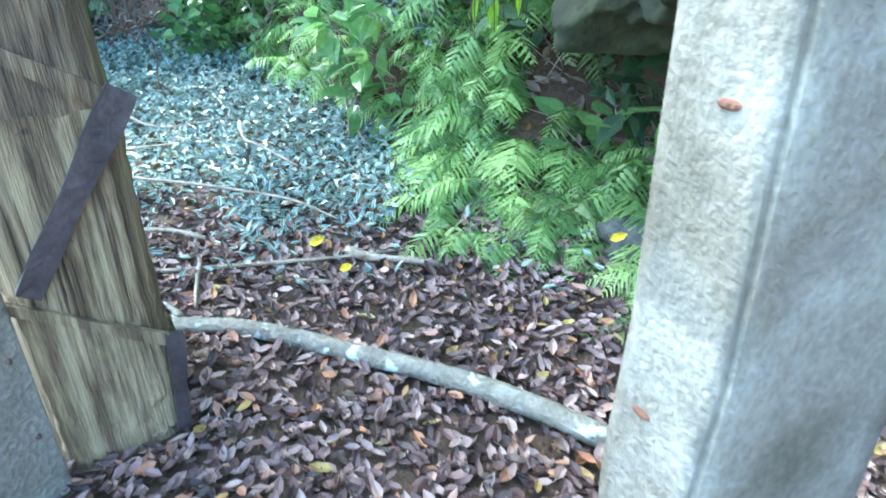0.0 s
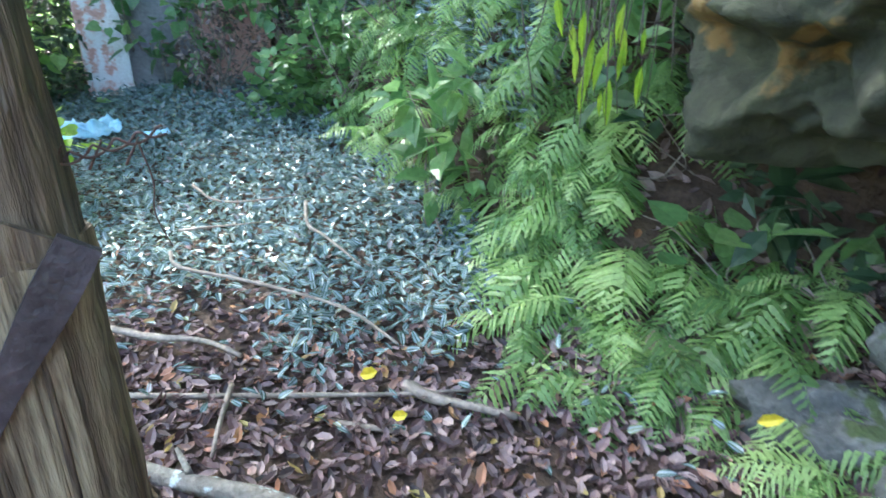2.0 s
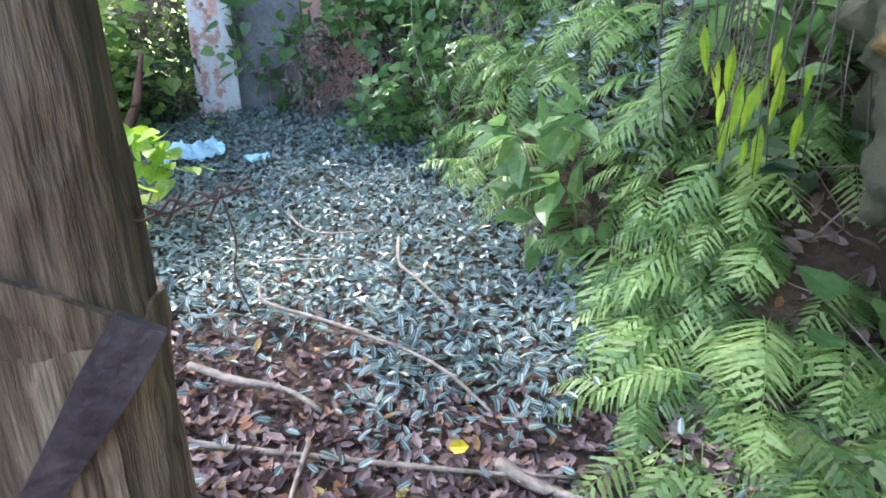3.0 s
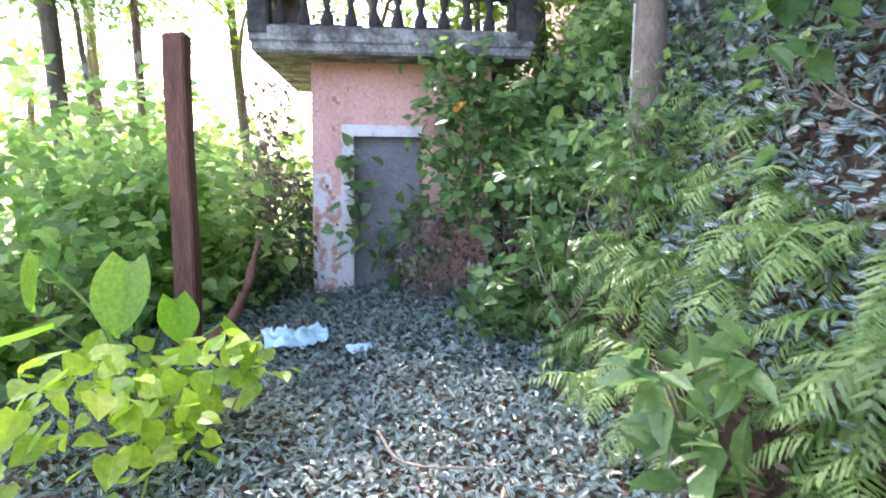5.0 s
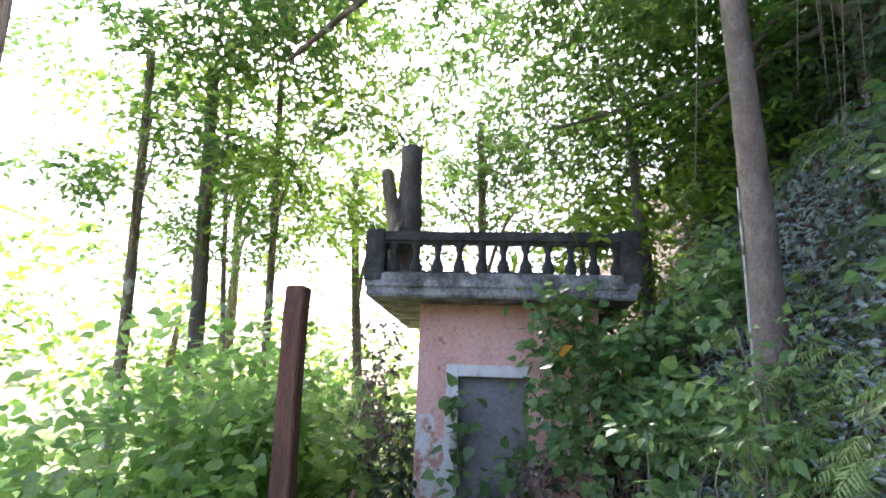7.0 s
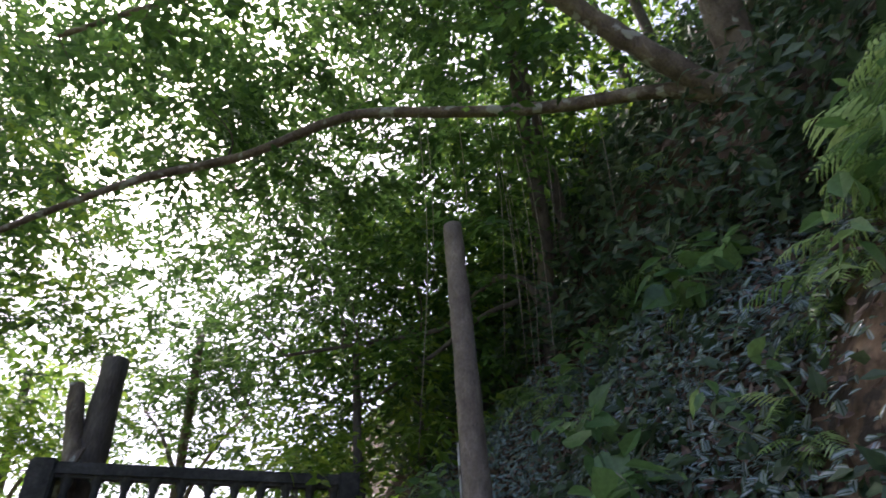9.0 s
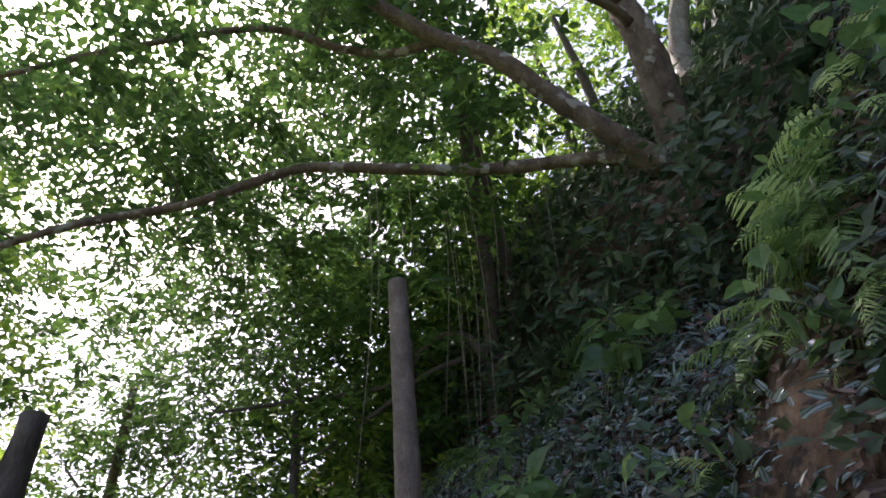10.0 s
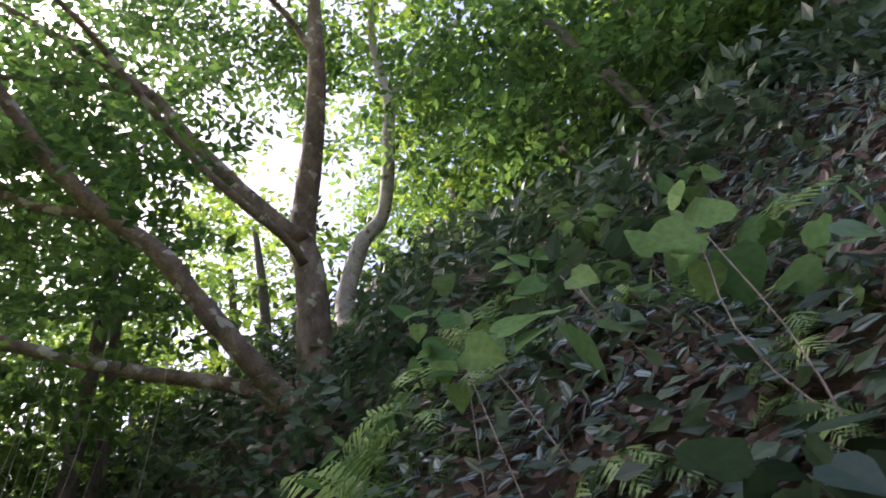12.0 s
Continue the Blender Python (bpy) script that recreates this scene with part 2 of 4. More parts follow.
def smooth_line(pts, per=6):
    """Catmull-Rom through pts."""
    p = np.array(pts, float)
    p = np.vstack([2 * p[0] - p[1], p, 2 * p[-1] - p[-2]])
    out = []
    for k in range(1, len(p) - 2):
        a, b, c, d = p[k - 1:k + 3]
        for t in np.linspace(0, 1, per, endpoint=False):
            out.append(0.5 * (2 * b + (c - a) * t + (2 * a - 5 * b + 4 * c - d) * t ** 2 + (3 * b - a - 3 * c + d) * t ** 3))
    out.append(p[-2])
    return np.array(out)


def tube_data(pts, r0, r1, sides=8, rough=0.08, per=5, seed=0, power=1.0):
    q = smooth_line(pts, per) if len(pts) > 2 else np.linspace(pts[0], pts[1], per + 1)
    n = len(q)
    tang = np.gradient(q, axis=0)
    tang /= np.linalg.norm(tang, axis=1)[:, None] + 1e-9
    up = np.array([0.31, 0.17, 0.93]) if abs(tang[0][2]) < 0.8 else np.array([0.9, 0.3, 0.1])
    verts, faces = [], []
    loc = np.random.default_rng(seed)
    wob = loc.normal(0, rough, (n, sides))
    for i in range(n):
        s = np.cross(tang[i], up); s /= np.linalg.norm(s) + 1e-9
        w = np.cross(s, tang[i])
        r = r0 + (r1 - r0) * (i / (n - 1)) ** power
        for k in range(sides):
            a = 2 * math.pi * k / sides
            verts.append(tuple(q[i] + r * (1 + wob[i, k]) * (math.cos(a) * s + math.sin(a) * w)))
    for i in range(n - 1):
        for k in range(sides):
            faces.append((i * sides + k, i * sides + (k + 1) % sides, (i + 1) * sides + (k + 1) % sides, (i + 1) * sides + k))
    faces.append(tuple(range(sides))[::-1])
    faces.append(tuple((n - 1) * sides + k for k in range(sides)))
    return verts, faces


def tube(name, pts, r0, r1, material, parent=None, label="", **kw):
    v, f = tube_data(pts, r0, r1, **kw)
    return hang(name, mesh(name, v, f, material, smooth=True), parent, label)


def tubes(name, lines, material, parent=None, label="", **kw):
    """Several fine stems joined into one part: lines of (points, r0, r1)."""
    V, Fc = [], []
    for pts, r0, r1 in lines:
        v, f = tube_data(pts, r0, r1, **kw)
        o = len(V)
        V += v
        Fc += [tuple(i + o for i in g) for g in f]
    return hang(name, mesh(name, V, Fc, material, smooth=True), parent, label)


# leaf templates: x across, y along, z up; quads and triangles
LANCE = (np.array([(0, 0, 0), (-.23, .3, .07), (0, .3, 0), (.23, .3, .07), (-.18, .65, .04), (0, .65, -.03), (.18, .65, .04), (0, 1, -.1)]),
         [(0, 2, 1), (0, 3, 2), (1, 2, 5, 4), (2, 3, 6, 5), (4, 5, 7), (5, 6, 7)])
OVAL = (np.array([(0, 0, 0), (-.25, .4, .05), (0, .45, -.01), (.25, .4, .05), (0, 1, -.08)]),
        [(0, 2, 1), (0, 3, 2), (1, 2, 4), (2, 3, 4)])
HEART = (np.array([(0, .08, 0), (-.22, 0, .03), (-.42, .18, .04), (-.4, .45, .03), (-.2, .75, -.02), (0, 1, -.1), (.2, .75, -.02), (.4, .45, .03), (.42, .18, .04), (.22, 0, .03), (0, .45, -.03)]),
         [(0, 10, 2, 1), (2, 10, 3), (3, 10, 4), (4, 10, 5), (5, 10, 6), (6, 10, 7), (7, 10, 8), (0, 9, 8, 10)])
CURL = (np.array([(0, 0, .1), (-.22, .3, .16), (0, .3, 0), (.22, .3, .14), (-.2, .7, .16), (0, .7, .02), (.2, .7, .12), (.03, 1, .18)]),
        LANCE[1])


def unit(a):
    return a / (np.linalg.norm(a, axis=1)[:, None] + 1e-9)


def leaf_cloud(name, P, D, N, size, template, material):
    """One mesh of many leaves: base P, way D, face N, length size."""
    T, Fs = template
    D = unit(D)
    S = unit(np.cross(D, N))
    N = np.cross(S, D)
    size = np.broadcast_to(size, (len(P),))
    V = (P[:, None, :] + size[:, None, None] * (T[None, :, 0, None] * S[:, None, :] + T[None, :, 1, None] * D[:, None, :] + T[None, :, 2, None] * N[:, None, :])).reshape(-1, 3)
    half = np.abs(T[:, 0]).max()
    uv1 = np.stack([T[:, 0] / (2 * half) + 0.5, T[:, 1]], 1)
    # keep the stripes parallel to the margin
    w = np.maximum(np.interp(T[:, 1], [0, .3, .65, 1], [.02, 1, .82, .02]), 0.02)
    uv1[:, 0] = np.clip((T[:, 0] / half) / w, -1, 1) * 0.5 + 0.5
    uv = np.tile(uv1, (len(P), 1))
    k = len(T)
    faces = [tuple(i + o for i in f) for o in range(0, k * len(P), k) for f in Fs]
    return mesh(name, V, faces, material, uv)


def random_ways(n, droop=0.0, spread=1.0):
    a = rng.uniform(0, 2 * math.pi, n)
    return np.stack([np.cos(a), np.sin(a), rng.normal(-droop, 0.35 * spread, n)], 1)


def up_normals(n, tilt=0.5):
    return unit(np.stack([rng.normal(0, tilt, n), rng.normal(0, tilt, n), np.ones(n)], 1))


# ---- the lie of the land ----
B0, ALONG, INTO = np.array([0.75, 2.3]), np.array([-0.565, 0.825]), np.array([0.825, 0.565])


def lumps(x, y):
    return (np.sin(x * 2.1 + 1.3) * np.cos(y * 1.7) * 0.5 + np.sin(x * 5.3 + y * 3.1) * 0.25 + np.cos(x * 3.7 - y * 6.1) * 0.25)


def height(x, y):
    x, y = np.asarray(x, float), np.asarray(y, float)
    s = (x - B0[0]) * INTO[0] + (y - B0[1]) * INTO[1]
    u = (x - B0[0]) * ALONG[0] + (y - B0[1]) * ALONG[1]
    g = np.clip(0.075 * (y - 2.0), -0.05, 0.42) + 0.03 * lumps(x * 1.3, y * 1.3)
    far = np.interp(s, [-.25, .0, .15, .45, .8, 1.3, 2.0, 2.5, 2.9, 3.3, 4.2, 7, 14, 60], [0, .08, .45, 1.25, 2.15, 2.9, 3.75, 4.7, 6.1, 7.0, 8.4, 10.5, 14, 20])
    near = np.interp(s, [-.25, 0, .5, .9, 1.02, 1.2, 1.7, 2.5, 3.3, 4.2, 7, 14, 60], [0, .03, .15, .45, 2.5, 3.6, 4.3, 5.6, 7.0, 8.4, 10.5, 14, 20])
    w = np.clip((u - 0.6) / 1.5, 0, 1)
    w = w * w * (3 - 2 * w)
    h = near * (1 - w) + far * w
    h = h * (1 + 0.10 * lumps(x * 0.9 + 4, y * 0.9) * np.clip(s, 0, 1))
    # the ground beyond the building's end keeps low until the bank turns
    return g + h


def on_land(x, y, e=0.04):
    z = height(x, y)
    nx, ny = (height(x + e, y) - height(x - e, y)) / (2 * e), (height(x, y + e) - height(x, y - e)) / (2 * e)
    n = unit(np.stack([-nx, -ny, np.ones_like(nx)], 1))
    return np.stack([x, y, z], 1), n


def bare(u, s):
    """The scar of bare earth where the bank's lip has slipped."""
    return ((u - 1.68) / (.4 + .08 * np.sin(s * 14))) ** 2 + ((s - 1.3) / (.26 + .06 * np.sin(u * 11))) ** 2 < 1


def bank_points(n, u0, u1, s0, s1):
    """Points on the bank spread evenly over its true surface."""
    P = np.empty((0, 3)); Q = np.empty((0, 3))
    while len(P) < n:
        u, s = rng.uniform(u0, u1, n * 3), rng.uniform(s0, s1, n * 3)
        xy = B0 + u[:, None] * ALONG + s[:, None] * INTO
        p, q = on_land(xy[:, 0], xy[:, 1])
        keep = rng.random(len(p)) < np.clip(1 / np.maximum(q[:, 2], 0.15) / 6, 0, 1) * np.where(bare(u, s), .22, 1)
        P, Q = np.vstack([P, p[keep]]), np.vstack([Q, q[keep]])
    return P[:n], Q[:n]


def spaced(lo, hi, core_lo, core_hi, step, grow=1.25):
    c = list(np.arange(core_lo, core_hi + step, step))
    d = step
    while c[0] > lo:
        d *= grow; c.insert(0, c[0] - d)
    d = step
    while c[-1] < hi:
        d *= grow; c.append(c[-1] + d)
    return np.array(c)


gx, gy = spaced(-900, 900, -6.5, 4.5, 0.085), spaced(-900, 900, 0.0, 10.0, 0.085)
GX, GY = np.meshgrid(gx, gy, indexing="ij")
GZ = height(GX, GY)
nx_, ny_ = GX.shape
idx = np.arange(nx_ * ny_).reshape(nx_, ny_)
quads = np.stack([idx[:-1, :-1], idx[1:, :-1], idx[1:, 1:], idx[:-1, 1:]], -1).reshape(-1, 4)
ground = hang("ground", mesh("ground", np.stack([GX, GY, GZ], -1).reshape(-1, 3), quads, SOIL, smooth=True))
ground.data.materials.append(EARTH)
ground.data.materials.append(LAWN)
cx, cy = GX[:-1, :-1].ravel(), GY[:-1, :-1].ravel()
cs = (cx - B0[0]) * INTO[0] + (cy - B0[1]) * INTO[1]
cu = (cx - B0[0]) * ALONG[0] + (cy - B0[1]) * ALONG[1]
mi = np.where(bare((cu - 1.68) * .8 + 1.68, (cs - 1.3) * .8 + 1.3), 1, 0)
mi = np.where((cx < -10) & (cs < 0), 2, mi)
ground.data.polygons.foreach_set("material_index", mi.astype(np.int32))
tagged(ground, "dark soil ground rising into a steep earth bank", "ground", kind="structure")


# ---- the little pink building ----
def building():
    """Local frame: x along the front to the right, y into the building, z up; front left corner of the wall at 0."""
    b = thing("small_building", "derelict pink plastered hut with a balustraded flat roof", "building", (-4.99, 7.0, 0.2), rz=32.7)
    W, Dp, Hh = 2.05, 2.4, 2.8
    d0, d1, dh = 0.47, 1.24, 1.98
    for nm, bx in (("wall_left_of_door", (0.0, d0 - 0.02, 0, 0.2, -0.4, Hh)), ("wall_right_of_door", (d1 + 0.02, W, 0, 0.2, -0.4, Hh)), ("wall_over_door", (d0 - 0.02, d1 + 0.02, 0.0, 0.2, dh, Hh)),
                   ("side_wall", (0.0, 0.2, 0.2, Dp, -0.4, Hh)), ("side_wall", (W - 0.2, W, 0.2, Dp, -0.4, Hh)), ("rear_wall", (0.2, W - 0.2, Dp - 0.2, Dp, -0.4, Hh))):
        part(nm, box_bm(*bx, 0.006), PLASTER, b)
    part("peeled_plaster", box_bm(0.01, d0 - 0.1, -0.006, 0.02, -0.3, 1.55, 0.003), PEELED, b, "plaster flaked to white and brick red")
    fr = part("door_frame", box_bm(d0 - 0.14, d0, -0.03, 0.16, -0.3, dh + 0.13, 0.006), WHITE_TRIM, b, "whitewashed frame, flaking")
    part("door_frame", box_bm(d0, d1 + 0.02, -0.026, 0.16, dh, dh + 0.13, 0.006), WHITE_TRIM, b)
    part("door_frame", box_bm(d0 - 0.25, d0 - 0.145, -0.012, 0.05, 1.3, dh + 0.19, 0.004), PLASTER, b)
    part("floor_slab", box_bm(0.0, W, -0.1, Dp, -0.3, 0.0, 0.02), WEATHERED, b)
    dr = part("door", box_bm(d0, d1, 0.1, 0.14, 0.02, dh, 0.004), DOOR_GREY, b, "closed flat grey door")
    part("door_panel", box_bm(d0 + 0.1, d1 - 0.1, 0.088, 0.105, 0.2, 0.9, 0.006), DOOR_GREY, dr)
    part("door_panel", box_bm(d0 + 0.1, d1 - 0.1, 0.088, 0.105, 1.05, 1.85, 0.006), DOOR_GREY, dr)
    # roof slab with a moulded lip, overhanging to the front and the free side
    sl = part("roof_slab", box_bm(-0.55, W + 0.35, -0.5, Dp + 0.2, Hh, Hh + 0.16, 0.02), WEATHERED, b, "rain-blackened concrete slab")
    part("slab_lip", box_bm(-0.57, W + 0.37, -0.52, -0.40, Hh + 0.1, Hh + 0.27, 0.015), WEATHERED, sl)
    part("slab_lip", box_bm(-0.57, -0.45, -0.40, Dp + 0.2, Hh + 0.1, Hh + 0.27, 0.015), WEATHERED, sl)
    for (x0, x1) in ((-0.3, 0.6), (0.7, 1.5)):
        part("moss_edge", box_bm(x0, x1, -0.47, -0.38, Hh + 0.265, Hh + 0.30, 0.012), WEATHERED_DARK, sl)
    z0, z1 = Hh + 0.16, Hh + 0.72
    prof = [(0, .06), (.04, .065), (.07, .04), (.12, .045), (.2, .072), (.27, .066), (.36, .035), (.44, .03), (.48, .045), (.52, .045), (.55, .065), (.6, .07)]
    vs, fs, sd = [], [], 10
    for z, r in prof:
        vs += [(r * math.cos(2 * math.pi * k / sd), r * math.sin(2 * math.pi * k / sd), z * 0.8) for k in range(sd)]
    for i in range(len(prof) - 1):
        fs += [(i * sd + k, i * sd + (k + 1) % sd, (i + 1) * sd + (k + 1) % sd, (i + 1) * sd + k) for k in range(sd)]
    bal = mesh("baluster", vs, fs, WEATHERED_DARK, smooth=True)
    xs = np.arange(-0.26, W + 0.2, 0.245)
    for x in xs:
        hang("baluster", bal, b, m=pose(x, -0.42, z0))
    for y in np.arange(-0.1, Dp, 0.245):
        hang("baluster", bal, b, m=pose(-0.48, y, z0))
    part("handrail", box_bm(-0.56, W + 0.37, -0.51, -0.34, z1 - 0.11, z1 + 0.03, 0.03), WEATHERED_DARK, b, "moss-blackened concrete handrail")
    part("handrail", box_bm(-0.56, -0.40, -0.34, Dp + 0.2, z1 - 0.112, z1 + 0.026, 0.03), WEATHERED_DARK, b)
    part("corner_pier", box_bm(-0.58, -0.36, -0.53, -0.32, z0, z1 + 0.05, 0.02), WEATHERED_DARK, b)
    part("corner_pier", box_bm(W + 0.17, W + 0.39, -0.53, -0.32, z0, z1 + 0.05, 0.02), WEATHERED_DARK, b)
    return b


building()


# ---- posts and rocks ----
def lumpy(name, material, size, at, seed, parent=None, amount=0.25, rz=0, sub=4, cuts=0.0):
    bm = bmesh.new()
    bmesh.ops.create_icosphere(bm, subdivisions=sub, radius=1)
    off = Vector((seed * 3.1, seed * 1.7, seed * 0.9))
    for v in bm.verts:
        d = noise.noise(v.co * 1.1 + off) * amount * 1.6 + noise.noise(v.co * 2.7 + off) * amount * 0.7 + noise.noise(v.co * 7 + off) * amount * 0.3 + noise.noise(v.co * 16 + off) * amount * 0.12
        if cuts:
            d += -abs(noise.noise(v.co * 1.9 - off)) * cuts
        v.co = v.co * (1 + d)
        v.co.z = max(v.co.z, -0.8)
    bmesh.ops.transform(bm, matrix=Matrix.Diagonal((*size, 1)), verts=bm.verts)
    ob = part(name, bm, material, parent, smooth=True)
    ob.matrix_world = pose(*at, 0, 0, rz)
    return ob


def gate_post():
    """Old split-wood gate post bound with a strap, barbed wire stapled to it."""
    x, y = -1.06, 1.56
    g = thing("gate_post", "weathered split-wood gate post with rusty strap", "post", (x, y, 0))
    sides, rows = 28, 26
    facing = -0.955                 # the hewn flat face
    TV, NV = np.array([math.cos(facing + math.pi / 2), math.sin(facing + math.pi / 2)]), np.array([math.cos(facing), math.sin(facing)])
    rg = np.random.default_rng(4)
    base = np.array([1.0, .93, 1.04, .9, 1.02, .95, 1.05, .96, 1.0, .92, 1.03, .94, 1.0, .97])
    def shell(z0, z1, r, slope, flat):
        vs, fs = [], []
        for i in range(rows):
            t = i / (rows - 1)
            z = z0 + (z1 - z0) * t
            for k in range(sides):
                a = 2 * math.pi * k / sides
                rr = r(t) * base[k // 2] * (1 + 0.012 * math.sin(7 * t + k)) + rg.normal(0, 0.002)
                c = math.cos(a - facing)
                if c > 0.2:
                    rr = min(rr, (flat + rg.normal(0, .0018)) / c)
                vs.append((rr * math.cos(a), rr * math.sin(a), z + slope * rr * math.sin(a - facing) * (t > .8)))
        for i in range(rows - 1):
            fs += [(i * sides + k, i * sides + (k + 1) % sides, (i + 1) * sides + (k + 1) % sides, (i + 1) * sides + k) for k in range(sides)]
        fs.append(tuple((rows - 1) * sides + k for k in range(sides)))
        return vs, fs
    v, f = shell(-0.2, 1.02, lambda t: 0.2 + 0.012 * math.exp(-((t - 0.97) / 0.05) ** 2), 0.0, .15)
    hang("lower_trunk", mesh("lower_trunk", v, f, OLDWOOD), g, "pale streaked bare wood")
    v, f = shell(0.98, 2.7, lambda t: 0.2 - 0.06 * t, 0.0, .146)
    hang("upper_trunk", mesh("upper_trunk", v, f, OLDWOOD_DARK), g, "dark wet upper wood")
    v, f = shell(-0.25, 0.42, lambda t: 0.222 - 0.004 * t, -0.7, .168)
    hang("foot", mesh("foot", v, f, OLDWOOD), g, "swollen weathered foot of the post")

    def bar(x0, z0, x1, z1, h, off, th):
        """A flat bar lying on the hewn face, bent a little along its length."""
        vs, fs, n = [], [], 12
        d = Vector((x1 - x0, z1 - z0)).normalized()
        for i in range(n):
            t = i / (n - 1)
            x, z = x0 + (x1 - x0) * t, z0 + (z1 - z0) * t
            hh = h * (.5 + .06 * math.sin(t * 9)) * (1 - .25 * t)
            for sg, o in ((-1, off), (-1, off + th), (1, off + th), (1, off)):
                xy = TV * (x - sg * d.y * hh) + NV * (o + .004 * math.sin(t * 6))
                vs.append((xy[0], xy[1], z + sg * d.x * hh))
        for i in range(n - 1):
            fs += [(i * 4 + k, i * 4 + (k + 1) % 4, i * 4 + 4 + (k + 1) % 4, i * 4 + 4 + k) for k in range(4)]
        fs += [(0, 1, 2, 3), tuple((n - 1) * 4 + k for k in (3, 2, 1, 0))]
        return vs, fs
    for nm, spec, m, lb in (("strap", (.2, 1.06, -.13, .57, .075, .15, .022), BAND, "bent dark metal strap"), ("bark_edge", (.16, 1.04, -.18, 1.26, .05, .138, .02), OLDWOOD_DARK, "dark torn edge of the upper wood"),
                            ("ledge", (.2, .3, -.19, .56, .035, .155, .022), OLDWOOD, "splintered rim of the foot"), ("strap", (.185, .34, .15, -.02, .05, .168, .02), BAND, "")):
        v, f = bar(*spec)
        hang(nm, mesh(nm, v, f, m), g, lb)
    rl = np.random.default_rng(9)
    for k in range(14):
        x0, z = rl.uniform(-.13, .12), rl.uniform(.42, .62)
        z += .9 * max(0, x0) * rl.random()
        line = [(*(TV * (x0 + d) + NV * (.15 + o)), z + h) for d, o, h in ((0, -.003, -.12), (.004, .001, .05), (.006, -.004, .24))]
        tube("grain_ridge", line, 0.006, 0.003, OLDWOOD if k % 2 else OLDWOOD_DARK, g, sides=5, seed=k)
    wr = thing("barbed_wire", "cut end of rusty twisted barbed wire", "wire", (x - .07, y - .05, 1.15))
    for ph in (0, math.pi):
        pts = [(0.14 + 0.015 * i, 0.12 + 0.013 * i + 0.012 * math.cos(i * 1.5 + ph), 0.012 * math.sin(i * 1.5 + ph) + 0.004 * i) for i in range(15)]
        tube("strand", pts, 0.003, 0.003, WIRE, wr, sides=5)
    for k in range(3):
        c = (0.2 + 0.05 * k, 0.17 + 0.045 * k, 0.02)
        tube("barb", [(c[0] - .02, c[1], c[2] - .03), c, (c[0] + .02, c[1], c[2] + .03)], 0.003, 0.002, WIRE, wr, sides=4)
    tube("loose_end", [(0.31, 0.27, 0.03), (0.32, 0.28, -0.05), (0.31, 0.28, -0.12), (0.33, 0.29, -0.2)], 0.0022, 0.0015, WIRE, wr, sides=4)
    return g


gate_post()
gb = thing("gate_board", "pale weathered board standing against the gate post", "board", (-1.14, 1.2, 0), rz=58)
bb = box_bm(-.3, .1, -.02, .02, -.05, .82, .006)
part("plank", bb, CONCRETE, gb)
for z in (.2, .45, .7):
    bm = bmesh.new()
    bmesh.ops.create_uvsphere(bm, u_segments=8, v_segments=5, radius=0.009)
    bmesh.ops.translate(bm, vec=(.06, -.02, z), verts=bm.verts)
    part("nail", bm, WIRE, gb)


def concrete_post():
    p = thing("concrete_post", "pale chipped concrete gate post", "post", (0.628, 0.951, 0.0), rz=24)
    bm = bmesh.new()
    bmesh.ops.create_cube(bm, size=1, matrix=Matrix.LocRotScale((0, 0, 1.1), None, (0.55, 0.22, 2.6)))
    bmesh.ops.bevel(bm, geom=[e for e in bm.edges if abs(e.verts[0].co.z - e.verts[1].co.z) > 1], offset=0.012, segments=2, affect="EDGES")
    bmesh.ops.subdivide_edges(bm, edges=bm.edges[:], cuts=7, use_grid_fill=True)
    for v in bm.verts:
        v.co += Vector((noise.noise(v.co * 3), noise.noise(v.co * 3 + Vector((5, 0, 0))), 0)) * 0.014
    part("shaft", bm, CONCRETE, p, smooth=True)
    for z, y in ((0.62, 0.03), (1.2, -0.02)):
        bm = bmesh.new()
        bmesh.ops.create_uvsphere(bm, u_segments=8, v_segments=5, radius=0.014)
        bmesh.ops.transform(bm, matrix=pose(-0.275, y, z) @ Matrix.Diagonal((0.6, 1.6, 0.6, 1)), verts=bm.verts)
        part("rust_spot", bm, BARK_RED, p, "rusty nail head")


concrete_post()

tagged(lumpy("boulder", ROCK, (0.85, 1.05, 0.64), (1.36, 2.98, 1.46), 2, amount=0.27, rz=-34, sub=6, cuts=0.4), "overhanging mossy boulder streaked with ochre", "rock")
tagged(lumpy("boulder", ROCK, (0.5, 0.5, 0.35), (1.75, 3.0, 0.72), 5, amount=0.2, cuts=0.2), "dark rock wedged under the overhanging boulder", "rock")
for k, (x, y, z, a, c) in enumerate([(0.98, 2.5, 0.12, .26, .15), (1.2, 2.12, 0.12, .22, .14), (0.8, 2.72, 0.05, .14, .09), (1.3, 2.45, 0.42, .2, .12), (1.42, 1.75, 0.15, .2, .15)]):
    tagged(lumpy("stone", STONE, (a, a * .8, c), (x, y, z), 11 + k, amount=0.34, rz=40 * k, sub=4, cuts=.3), "grey mossy stone at the foot of the bank", "stone", "stones under the boulder")


